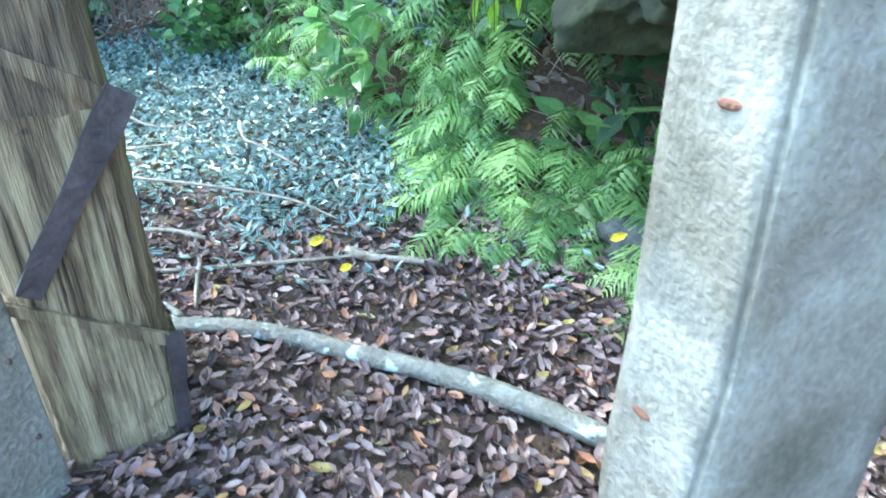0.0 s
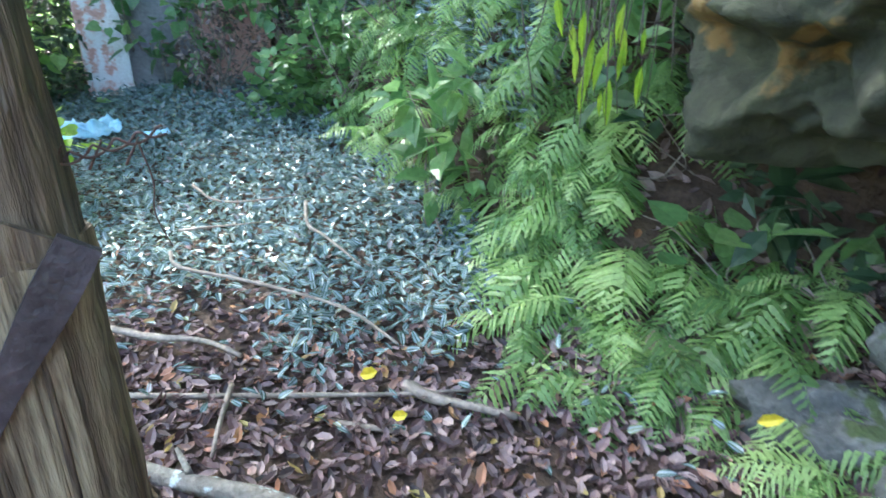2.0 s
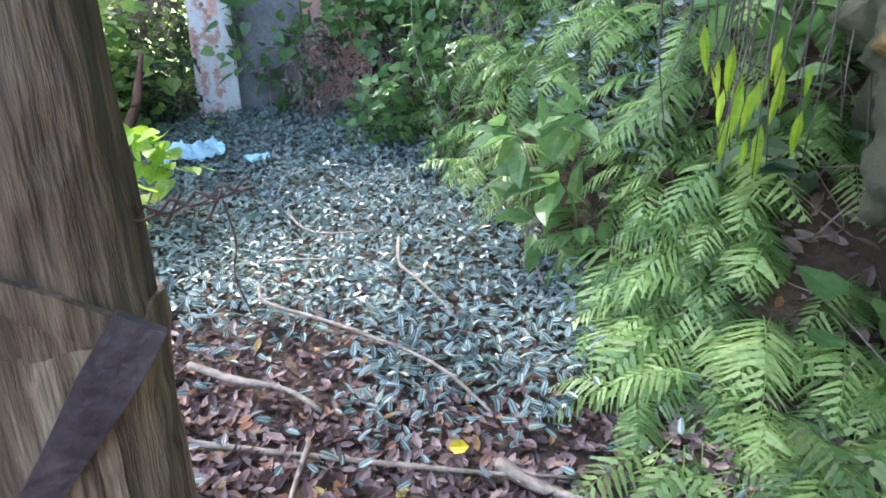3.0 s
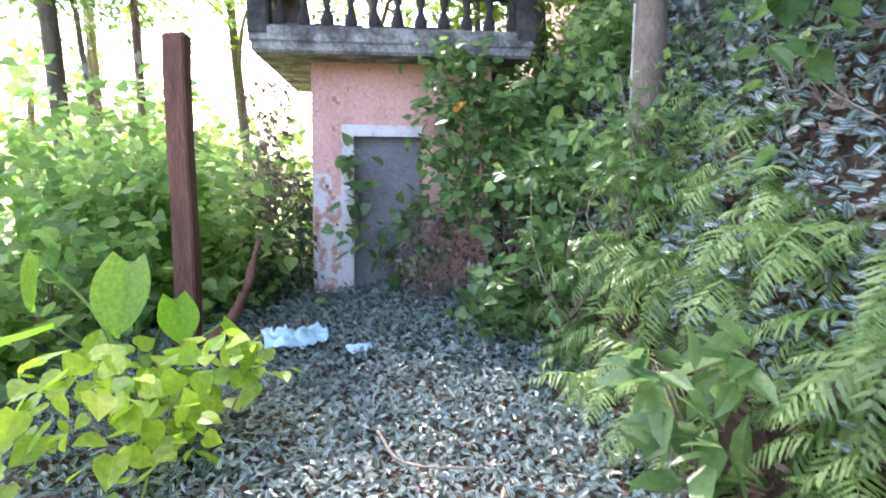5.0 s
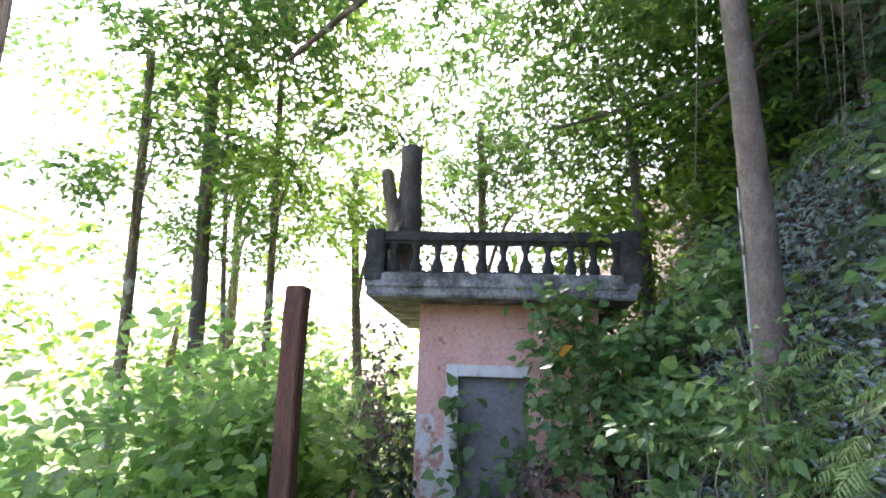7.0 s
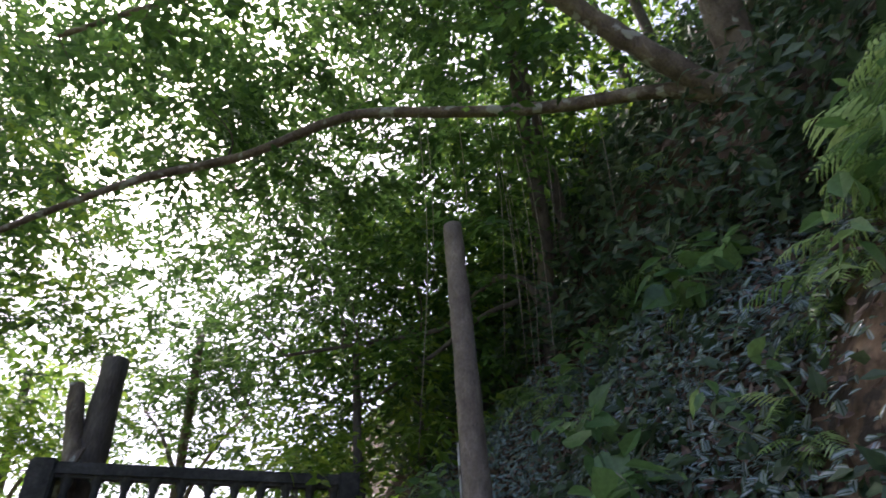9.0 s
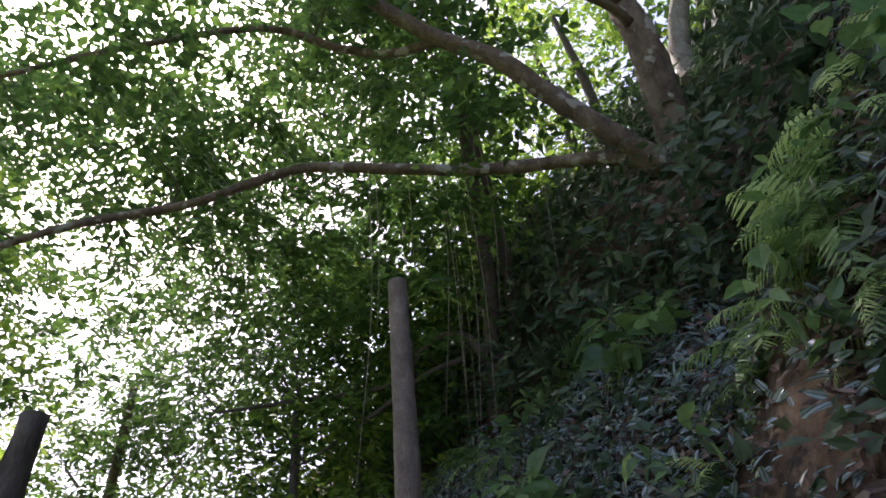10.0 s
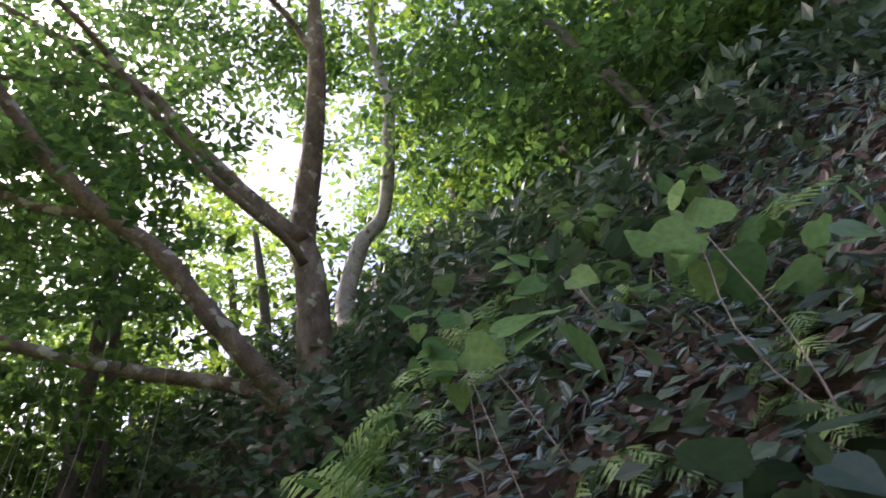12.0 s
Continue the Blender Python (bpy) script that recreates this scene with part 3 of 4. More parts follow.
def square_post():
    p = thing("wooden_post", "tall red-brown weathered square wooden post", "post", (-4.5, 4.84, 0.2), rz=30)
    bm = box_bm(-.085, .085, -.085, .085, -0.2, 2.6, 0.012)
    bmesh.ops.subdivide_edges(bm, edges=[e for e in bm.edges if abs(e.verts[0].co.z - e.verts[1].co.z) > 1], cuts=9)
    for v in bm.verts:
        v.co.x += 0.012 * math.sin(v.co.z * 2.1) + noise.noise(v.co * 5) * 0.008
        v.co.y += noise.noise(v.co * 4 + Vector((3, 1, 0))) * 0.01
    part("shaft", bm, BARK_RED, p)
    r = thing("dead_root", "curved split dead root leaning by the post", "root", (-4.38, 4.95, 0.25))
    tube("limb", [(-.1, 0, 0.05), (0.1, 0.05, 0.2), (0.26, 0.15, 0.5), (0.36, 0.22, 0.95)], 0.085, 0.02, BARK_RED, r, sides=7, rough=.15)
    tube("limb", [(-.13, -.02, 0.0), (-.14, -.03, 0.3), (-.1, -.02, 0.62)], 0.07, 0.03, BARK_RED, r, sides=7, rough=.2)


square_post()

tp = thing("broken_trunk", "bare straight trunk snapped flat at its top", "tree trunk", (-1.15, 5.98, 2.1))
tube("trunk", [(0, 0, -0.3), (0.0, 0.0, 1.0), (-.03, 0.02, 2.2), (-.06, .03, 3.28)], 0.112, 0.085, TRUNK_POST, tp, sides=14, rough=.03, per=8)
tube("peeled_strip", [(-0.1, -.04, 0.0), (-0.1, -.05, 0.6), (-.11, -.03, 1.3)], 0.016, 0.008, BARK_PALE, tp, sides=5)
rs = thing("roof_stump", "dead sawn stumps standing on the hut roof", "tree stump", (-5.13, 6.85, 3.15))
tube("stump", [(.02, 0, -.1), (.05, -.02, .6), (.1, -.08, 1.75)], .15, .13, BARK_DARK, rs, sides=10, rough=.06)
tube("stump", [(0.02, -.1, -.1), (-.02, -.12, .6), (-.1, -.2, 1.1), (-.15, -.24, 1.45)], .11, .07, BARK, rs, sides=10, rough=.1)
tubes("hanging_root", [([(.0 + .04 * k, -.2 - .02 * k, .75), (.02 * k - .1, -.26, .3), (.05 * k - .12, -.3, -.1)], .014, .006) for k in range(6)], BARK, rs, sides=5, per=4)


# ---- logs, sticks, bag ----
def zline(pts, lift):
    return [(x, y, float(height(x, y)) + lift) for x, y in pts]


lg = thing("fallen_branch", "long fallen branch speckled with pale lichen", "branch")
tube("stem", zline([(-1.55, 2.1), (-1.08, 2.0), (-0.75, 1.96), (-0.35, 1.86), (0.12, 1.66), (0.55, 1.42)], 0.05), 0.028, 0.042, LOG, lg, sides=10, rough=.06)
tube("stub", zline([(-1.02, 2.0), (-1.12, 2.1)], 0.08), 0.014, 0.008, LOG, lg, sides=6)
for pts, r, lift in (([(-1.75, 2.66), (-1.52, 2.63), (-1.3, 2.63), (-1.1, 2.55)], .018, .12), ([(-1.8, 3.25), (-1.66, 3.1), (-1.3, 3.05), (-.8, 2.9), (-.5, 2.65)], .011, .16), ([(-1.3, 3.85), (-1.2, 3.6), (-1.05, 3.45), (-.8, 3.2)], .012, .2),
                     ([(-1.5, 2.35), (-1.0, 2.42), (-.5, 2.5), (-.2, 2.55)], .012, .05), ([(-.45, 2.55), (-.3, 2.48), (-.02, 2.42)], .026, .05), ([(-.7, 2.38), (-.4, 2.33)], .014, .02), ([(-1.1, 2.45), (-1.05, 2.25), (-1.0, 2.1)], .012, .06),
                     ([(-2.2, 4.2), (-1.9, 4.0), (-1.5, 4.1)], .01, .14), ([(-1.9, 3.5), (-1.5, 3.7)], .008, .15)):
    st = thing("fallen_stick", "thin dry stick lying on the leaves", "stick", group="sticks on the ground")
    tube("stem", zline(pts, lift), r, r * .5, TWIG, st, sides=6, rough=.12, per=4, seed=int(r * 1e4))


def plastic_bag(at, size, seed):
    bm = bmesh.new()
    bmesh.ops.create_grid(bm, x_segments=22, y_segments=14, size=1)
    for v in bm.verts:
        x, y = v.co.x, v.co.y
        neck = 0.35 + 0.65 * min(1, abs(x - 1) * 0.9)
        p = Vector((x * 2.2 + seed, y * 3, seed))
        v.co = Vector((x * size[0], y * size[1] * neck, size[2] * (0.5 + 0.8 * noise.noise(p) + 0.45 * noise.noise(p * 2.3) + 0.12 * noise.noise(p * 5) + 0.5 * (1 - y * y))))
    bmesh.ops.solidify(bm, geom=bm.faces[:], thickness=0.003)
    b = thing("plastic_bag", "crumpled pale blue plastic bag on the ground", "bag", at, rz=50)
    part("film", bm, PLASTIC, b, smooth=True)


plastic_bag((-3.72, 5.25, float(height(-3.72, 5.25)) + 0.06), (0.26, 0.17, 0.15), 3)
plastic_bag((-3.15, 5.35, float(height(-3.15, 5.35)) + 0.1), (0.1, 0.07, 0.04), 8)


# ---- trees ----
def clumps(centres, radius, per, size, flat=0.7, tip=None):
    """Leaves gathered round twig ends: positions, ways, normals, sizes."""
    n = len(centres) * per
    c = np.repeat(centres, per, axis=0)
    off = rng.normal(0, 1, (n, 3)) * radius * np.array([1, 1, flat]) * 0.6
    P = c + off
    D = unit(off + 1e-6) + random_ways(n, 0.35) * 0.9
    return P, D, up_normals(n, 0.7), size * rng.uniform(0.6, 1.3, n)


def sprays(centres, radius, per, size, run=8):
    """Leaves in two rows along flat twiglets that fan out from each twig end; the twiglets' lines too."""
    k = max(1, per // run)
    m = len(centres) * k
    o = np.repeat(centres, k, axis=0) + rng.normal(0, .22 * radius, (m, 3))
    way = unit(random_ways(m, .12, .8))
    L = radius * rng.uniform(.9, 1.9, m)
    t = np.tile(np.linspace(.12, 1, run), m) + rng.normal(0, .03, m * run)
    sgn = np.tile([1, -1] * (run // 2), m)
    W, LL, O = np.repeat(way, run, 0), np.repeat(L, run), np.repeat(o, run, 0)
    P = O + W * (LL * t)[:, None] + np.stack([0 * t, 0 * t, -.25 * LL * t * t], 1)
    across = unit(np.cross(W, np.array([0, 0, 1.0])))
    D = W * .75 + across * (sgn * rng.uniform(.5, 1.1, len(sgn)))[:, None] + np.stack([0 * t, 0 * t, rng.normal(-.25, .25, len(t))], 1)
    lines = [([tuple(a), tuple(a + w * l * .5 - np.array([0, 0, .06 * l])), tuple(a + w * l - np.array([0, 0, .25 * l]))], .0045, .002) for a, w, l in zip(o[::2], way[::2], L[::2])]
    return P, D, up_normals(len(P), .45), size * rng.uniform(.6, 1.3, len(P)), lines


def twigs_to(centres, anchors, thin=0.008, every=3):
    lines = []
    for c in centres[::every]:
        a = anchors[np.argmin(np.linalg.norm(anchors - c, axis=1))]
        if np.linalg.norm(a - c) > 1.1 or c[2] < a[2] - .1:
            continue
        m = (a + c) / 2 + rng.normal(0, .12, 3)
        lines.append(([tuple(a), tuple(m), tuple(c)], thin * 1.8, thin * 0.5))
    return lines


def tree(name, label, trunk, limbs, material, crown_centres, radius, per, size, leaf, template=OVAL, r=(0.15, 0.06), twig_every=3, near=False):
    t = thing(name, label, "tree", trunk[0])
    o = np.array(trunk[0])
    rel = lambda pts: [tuple(np.array(p) - o) for p in pts]
    tube("trunk", rel(trunk), r[0], r[1], material, t, sides=14, rough=.05, per=8, seed=1)
    anchors = [smooth_line(trunk, 6)] if len(trunk) > 2 else [np.linspace(trunk[0], trunk[1], 8)]
    for k, (pts, r0, r1) in enumerate(limbs):
        tube("limb", rel(pts), r0, r1, material, t, sides=10, rough=.06, per=7, seed=k + 2)
        anchors.append(smooth_line(pts, 5))
    anchors = np.vstack(anchors)
    if len(crown_centres):
        P, D, N, S, ends = sprays(crown_centres, radius, per, size)
        hang("crown", leaf_cloud("crown", P - o, D, N, S, template, leaf), t, "dense crown of small leaves")
        lines = twigs_to(crown_centres, anchors, every=twig_every) + (ends[::twig_every] if near else [])
        if lines:
            tagged(tubes("twig", [(rel(p), a, b) for p, a, b in lines], BARK_DARK, t, sides=4, per=3), kind="stuff")
    return t


def cloud(n, lo, hi):
    return rng.uniform(lo, hi, (n, 3))


def patchy(groups, each, lo, hi, spread):
    """Clump centres gathered into boughs, with gaps between them."""
    return np.repeat(cloud(groups, lo, hi), each, axis=0) + rng.normal(0, spread, (groups * each, 3)) * np.array([1, 1, .55])


def along(lines, per, spread):
    out = []
    for pts in lines:
        q = smooth_line(pts, 8)
        k = rng.integers(0, len(q), per)
        out.append(q[k] + rng.normal(0, 1, (per, 3)) * spread)
    return np.vstack(out)


def opened(c, part_kept=.5):
    """Thin the crowns where the sun breaks through onto the hut's forecourt."""
    g = c - np.array(SUN_DIR)[None, :] * ((c[:, 2] - .8) / SUN_DIR[2])[:, None]
    lit = (g[:, 0] > -7.5) & (g[:, 0] < .2) & (g[:, 1] > 3.4) & (g[:, 1] < 8.2)
    return c[~lit | (rng.random(len(c)) < part_kept)]


T_TRUNK = [(1.75, 6.15, 6.2), (1.73, 6.02, 6.82), (1.61, 5.6, 7.88), (1.5, 5.42, 8.62), (1.48, 4.67, 9.58), (1.34, 3.87, 10.41), (1.19, 3.35, 11.07), (1.0, 2.6, 11.9)]
L_A = [(1.5, 5.42, 8.5), (1.3, 5.35, 8.45), (0.76, 5.31, 9.05), (0.02, 5.14, 9.81), (-0.48, 5.03, 10.47), (-1.44, 4.92, 11.02), (-2.6, 4.8, 11.6)]
L_D = [(1.5, 5.45, 8.0), (1.2, 5.22, 8.12), (0.34, 4.87, 8.48), (-0.35, 4.4, 8.76), (-1.02, 3.85, 8.95), (-1.6, 3.5, 9.1)]
L_A3 = [(-0.47, 4.98, 10.36), (-1.18, 5.1, 10.48), (-1.8, 5.25, 10.54), (-2.6, 5.5, 10.7)]
L_B = [(1.7, 6.1, 6.3), (1.37, 5.98, 6.51), (0.65, 5.76, 7.2), (0.03, 5.48, 7.76), (-0.55, 5.35, 8.1), (-1.18, 5.05, 8.46), (-1.76, 4.57, 8.83), (-2.6, 4.0, 9.2)]
L_B2 = [(-0.5, 5.36, 8.1), (-1.15, 5.53, 8.25), (-1.73, 5.45, 8.39), (-2.57, 5.14, 8.54), (-4.08, 4.91, 8.16), (-5.09, 4.76, 7.74)]
L_C = [(1.72, 6.12, 6.25), (1.36, 6.04, 6.45), (0.92, 6.12, 6.71), (-0.19, 6.27, 6.92), (-1.24, 6.22, 7.08), (-2.28, 6.05, 7.12), (-3.42, 6.0, 6.77), (-4.39, 5.76, 6.46), (-5.06, 5.6, 6.14), (-5.78, 5.38, 5.66)]
L_up = [(1.35, 3.9, 10.35), (0.9, 3.6, 10.8), (0.2, 3.3, 11.1), (-0.6, 2.9, 11.3)]
# the last patch is unseen: boughs added behind the gate to shade the foreground
big_crown = np.vstack([along([L_A, L_A3, L_B, L_B2, L_C], 42, (.8, .8, .6)) + np.array([-.2, .5, .45]), patchy(165, 9, (-10, 6.8, 5.5), (-0.2, 14, 12.5), .75), patchy(10, 10, (-2.5, 2.0, 11.6), (3.5, 6, 13.5), .6), patchy(20, 9, (-10, 2.0, 7.8), (-4.0, 6.5, 11), .7), patchy(6, 7, (-4, -6, 6.5), (4, -0.5, 9.5), .5)])
big_crown = big_crown[~((big_crown[:, 0] > 0.2) & (big_crown[:, 2] < 9.2))]
big_crown = opened(big_crown)
tree("spreading_tree", "large tree with spreading lichened limbs on the bank", T_TRUNK,
     [(L_A, .12, .045), (L_D, .06, .025), (L_A3, .05, .03), (L_B, .13, .06), (L_B2, .06, .03), (L_C, .09, .03), (L_up, .05, .02)], BARK,
     big_crown, .42, 48, .15, CANOPY, r=(.22, .07), twig_every=4, near=True)
T3 = [(2.15, 6.0, 7.6), (2.15, 5.95, 8.12), (2.32, 5.56, 8.84), (2.62, 5.29, 9.38), (2.49, 4.3, 10.33), (2.43, 4.1, 10.85), (2.22, 3.76, 11.42), (2.09, 3.27, 11.97)]
tree("slender_tree", "slender tree with pale blotched bark", T3, [([(2.5, 4.22, 10.7), (2.93, 3.81, 11.22), (3.29, 3.29, 11.65), (3.6, 2.9, 12.1)], .06, .03)], BARK_PALE,
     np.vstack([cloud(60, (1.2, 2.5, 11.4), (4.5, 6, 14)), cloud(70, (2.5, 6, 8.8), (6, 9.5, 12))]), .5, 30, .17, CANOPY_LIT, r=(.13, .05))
tree("twin_trunk_tree", "shaded twin-trunked tree hung with vines", [(-0.49, 8.5, 3.6), (-0.46, 8.3, 5.23), (-0.38, 7.84, 6.53), (-0.41, 7.34, 7.54), (-0.46, 6.13, 8.9)],
     [([(-.42, 8.55, 3.9), (-0.22, 8.42, 5.26), (-0.11, 8.06, 6.47), (-0.17, 7.74, 7.35), (-0.34, 6.84, 8.62)], .12, .06), ([(-0.54, 8.16, 5.62), (-0.71, 8.1, 5.92), (-1.13, 8.14, 6.0), (-1.76, 8.39, 5.59), (-2.66, 8.32, 5.48), (-3.75, 8.06, 5.32)], .06, .02),
      ([(-.8, 8.2, 5.7), (-1.23, 8.15, 5.55), (-1.81, 8.31, 5.26), (-2.38, 8.41, 4.95), (-2.8, 8.48, 4.75)], .04, .015)], BARK_DARK,
     np.vstack([patchy(24, 8, (-5.5, 8.8, 3.6), (0.5, 12.0, 8.5), .42), cloud(60, (-3.5, 7.6, 4.6), (-0.9, 9, 6.8))]), .5, 36, .135, CANOPY, r=(.14, .07))
for k, (x, y, r, m, lean) in enumerate([(-10.25, 6.1, .11, BARK, .1), (-9.75, 7.05, .16, BARK_DARK, 0), (-9.5, 7.45, .055, BARK, -.25), (-9.15, 7.95, .085, BARK, .1), (-13.5, 10.0, .15, BARK, .2), (-11.0, 12.0, .14, BARK_DARK, -.2), (-7.2, 11.5, .12, BARK, .1)]):
    tr = [(x, y, 0.1), (x + lean * .3, y - .05, 2.2), (x + lean, y - .2, 4.6), (x + lean * 1.4, y - .4, 7.5)]
    lim = [([(x + lean * .8, y - .15, 4.0), (x + lean + .7, y - .6, 5.0), (x + lean + 1.6, y - .9, 5.7)], r * .4, r * .15), ([(x + lean, y - .2, 4.8), (x - .8, y + .3, 5.9), (x - 1.6, y + .7, 6.6)], r * .4, r * .15)]
    cc = opened(patchy(24, 6, (x - 1.8, y - 2.0, 4.5), (x + 2.6, y + 1.5, 8.5), .33), .62)
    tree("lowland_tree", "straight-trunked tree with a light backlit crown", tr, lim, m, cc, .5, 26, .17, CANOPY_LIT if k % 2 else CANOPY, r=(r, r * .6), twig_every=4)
# far trees take the sunlit leaf, so haze and glare lie in their colour
for k in range(16):
    a = radians(52 + 8 * k + rng.uniform(-3, 3)); d = rng.uniform(26, 48)
    x, y = d * -math.sin(a - radians(30)), d * math.cos(a - radians(30))
    h = rng.uniform(5, 9)
    tree("distant_tree", "distant tree beyond the lawn, haze and brightness put into its leaf colour", [(x, y, 0), (x, y, h * .4), (x + .3, y, h * .7)], [], BARK, cloud(70, (x - 3, y - 3, h * .25), (x + 3, y + 3, h)), 1.1, 20, .5, CANOPY_LIT, r=(.2, .1), twig_every=9)

# unseen trees, added behind the camera to dim the skylight on the posts
for k, (x, y) in enumerate([(-4.2, -3.2), (-1.6, -4.6), (1.2, -4.2), (3.4, -3.0), (-6.5, -1.0)]):
    tree("unseen_shade_tree", "unseen tree added behind the gate to block skylight", [(x, y, -.2), (x + .1, y, 2.5), (x - .1, y + .2, 5.0)], [], BARK_DARK, patchy(11, 5, (x - 1.6, y - 1.6, .8), (x + 1.6, y + 1.4, 6), .3), .45, 26, .2, CANOPY, r=(.15, .08), twig_every=6)
vn = thing("hanging_vine", "thin pale aerial roots hanging from the branches", "vine")
for k in range(14):
    x, y, z = rng.uniform(-1.6, .3), rng.uniform(6.0, 7.4), rng.uniform(7.0, 8.3)
    L = rng.uniform(1.5, 3.6)
    tube("vine", [(x, y, z), (x + .05, y, z - L * .5), (x + rng.uniform(-.1, .1), y + .05, z - L)], .004, .003, TWIG, vn, sides=4, per=4, seed=k)


# ---- ferns ----
def frond_mesh(L, seed, pairs=13):
    """A twice-cut frond: toothed leaflets in pairs along an arching stalk."""
    rg = np.random.default_rng(seed)
    V, Fc = [], []
    arch = rg.uniform(.45, .8)
    def ax(t):
        return np.array([0.05 * math.sin(3 * t + seed), L * (t - .12 * arch * t * t), L * (0.5 * t - arch * t * t)])
    pts = [ax(t) for t in np.linspace(0, 1, 10)]
    v, f = tube_data(pts, .006, .002, sides=4, per=1)
    V += v; Fc += f
    for i in range(pairs):
        t = .2 + .79 * (i / (pairs - 1)) ** .95
        p, q = ax(t), ax(min(t + .02, 1.02))
        fw = (q - p) / np.linalg.norm(q - p)
        w = L * .25 * (1 - ((t - .42) / .62) ** 2 if t > .42 else .72 + .28 * (t - .2) / .22) * rg.uniform(.85, 1.1) + .012
        wd = L * .031 * (1.0 - .35 * t)
        for sgn in (-1, 1):
            if rg.random() < .04:
                continue
            side = np.array([sgn, 0, 0]) + (.35 + rg.uniform(0, .3)) * fw + np.array([0, 0, -.2 + rg.normal(0, .12)])
            side /= np.linalg.norm(side)
            lobes = 5
            twist = rg.normal(0, .25)
            across = fw * math.cos(twist) + np.array([0, 0, math.sin(twist)])
            o = len(V)
            V.append(tuple(p))
            for k in range(1, lobes + 1):
                e = k / lobes
                c = p + side * w * e + np.array([0, 0, -.22 * w * e * e])
                ww = wd * (1.1 - e) ** .6 * (1.15 if k % 2 else .8)
                back = side * w / lobes * .1
                V += [tuple(c), tuple(c - back + across * ww), tuple(c - back - across * ww)]
                a = o if k == 1 else o + 1 + 3 * (k - 2)
                b = o + 1 + 3 * (k - 1)
                Fc += [(a, b, b + 1), (a, b + 2, b)] if k == 1 else [(a, b, b + 1, a + 1), (a, a + 2, b + 2, b)]
    return mesh("frond", V, Fc, FERN)


FRONDS = [frond_mesh(1.0, k) for k in range(6)]


def fern(at, out, size, n=7, label="bright green arching fern on the bank"):
    """A fern whose fronds lean the way out (x, y)."""
    f = thing("fern", label, "fern", tuple(at), group="ferns on the bank")
    base = math.degrees(math.atan2(out[1], out[0])) - 90
    for k in range(n):
        yaw = base + rng.uniform(-85, 85)
        pitch = rng.uniform(-62, 5)
        s = size * rng.uniform(.55, 1.0)
        ob = hang("frond", FRONDS[int(rng.integers(0, 6))], f, m=pose(rng.normal(0, .03), rng.normal(0, .03), 0, pitch, rng.uniform(-15, 15), yaw) @ Matrix.Scale(s, 4))
    return f


OUT = -INTO


def fern_at(u, s, size, n=7, lift=0.0):
    if bare(np.array(u), np.array(s)):
        return
    xy = B0 + u * ALONG + s * INTO
    z = float(height(xy[0], xy[1]))
    fern((xy[0], xy[1], z + lift), OUT, size, n)


for u, s, size in [(.35, .05, .5), (.65, .2, .6), (.95, .12, .55), (1.2, .3, .65), (.2, .35, .55), (1.5, .15, .5), (1.7, .4, .6), (-.25, -.1, .45), (-.45, .02, .42), (-.1, .12, .45), (.5, .5, .6), (.85, .55, .6)]:
    fern_at(u, s, size, 7)
for _ in range(70):
    u = rng.uniform(1.3, 4.7)
    s = rng.uniform(-.02, .55) if u < 3 else rng.uniform(0, .42)
    fern_at(u, s, rng.uniform(.36, .6), int(rng.integers(5, 8)))
for _ in range(42):
    fern_at(rng.uniform(2.4, 4.7), rng.uniform(.3, .75), rng.uniform(.36, .55), 6)
for _ in range(62):
    fern_at(rng.uniform(.1, 1.9), rng.uniform(-.02, .8), rng.uniform(.4, .65), 6)
for _ in range(8):
    fern_at(rng.uniform(-.7, .1), rng.uniform(-.05, .4), rng.uniform(.3, .42), 7)
for _ in range(26):
    fern_at(rng.uniform(.6, 2.2), rng.uniform(1.0, 2.2), rng.uniform(.35, .55), 7)
for u, q in ((1.2, 1.62), (1.45, 1.8), (1.6, 1.5), (1.3, 1.95), (1.0, 1.5), (1.75, 1.75), (.8, 1.7)):
    fern_at(u, q, rng.uniform(.6, .8), 7, .12)
for u, q in ((1.25, 2.0), (1.4, 2.2), (1.1, 1.85), (1.55, 2.3), (.95, 1.75), (1.3, 2.4), (1.05, 2.1), (1.15, 1.5), (.95, 1.35)):
    fern_at(u, q, rng.uniform(.55, .7), 8, .1)
for x, y, lift, size in ((.12, 2.75, .3, .5), (.28, 2.62, .28, .5), (-.02, 2.95, .3, .5), (.4, 2.9, .4, .5), (.2, 3.05, .45, .5), (.55, 2.7, .35, .45), (1.02, 2.1, .3, .42), (1.1, 1.95, .28, .42), (.92, 2.2, .24, .36), (1.2, 2.2, .36, .42), (.85, 2.85, .45, .5), (.7, 3.1, .5, .5)):
    fern((x, y, float(height(x, y)) + lift * .3), (-.6, -.8), size, 9)
for _ in range(14):
    fern_at(rng.uniform(-1.2, .8), rng.uniform(1.0, 2.0), rng.uniform(.3, .45), 6)
for _ in range(26):
    fern_at(rng.uniform(-1.2, 1.9), rng.uniform(1.25, 2.4), rng.uniform(.4, .6), 6, .06)
for _ in range(30):
    fern_at(rng.uniform(2.5, 6.5), rng.uniform(1.6, 2.8), rng.uniform(.4, .7), 6)


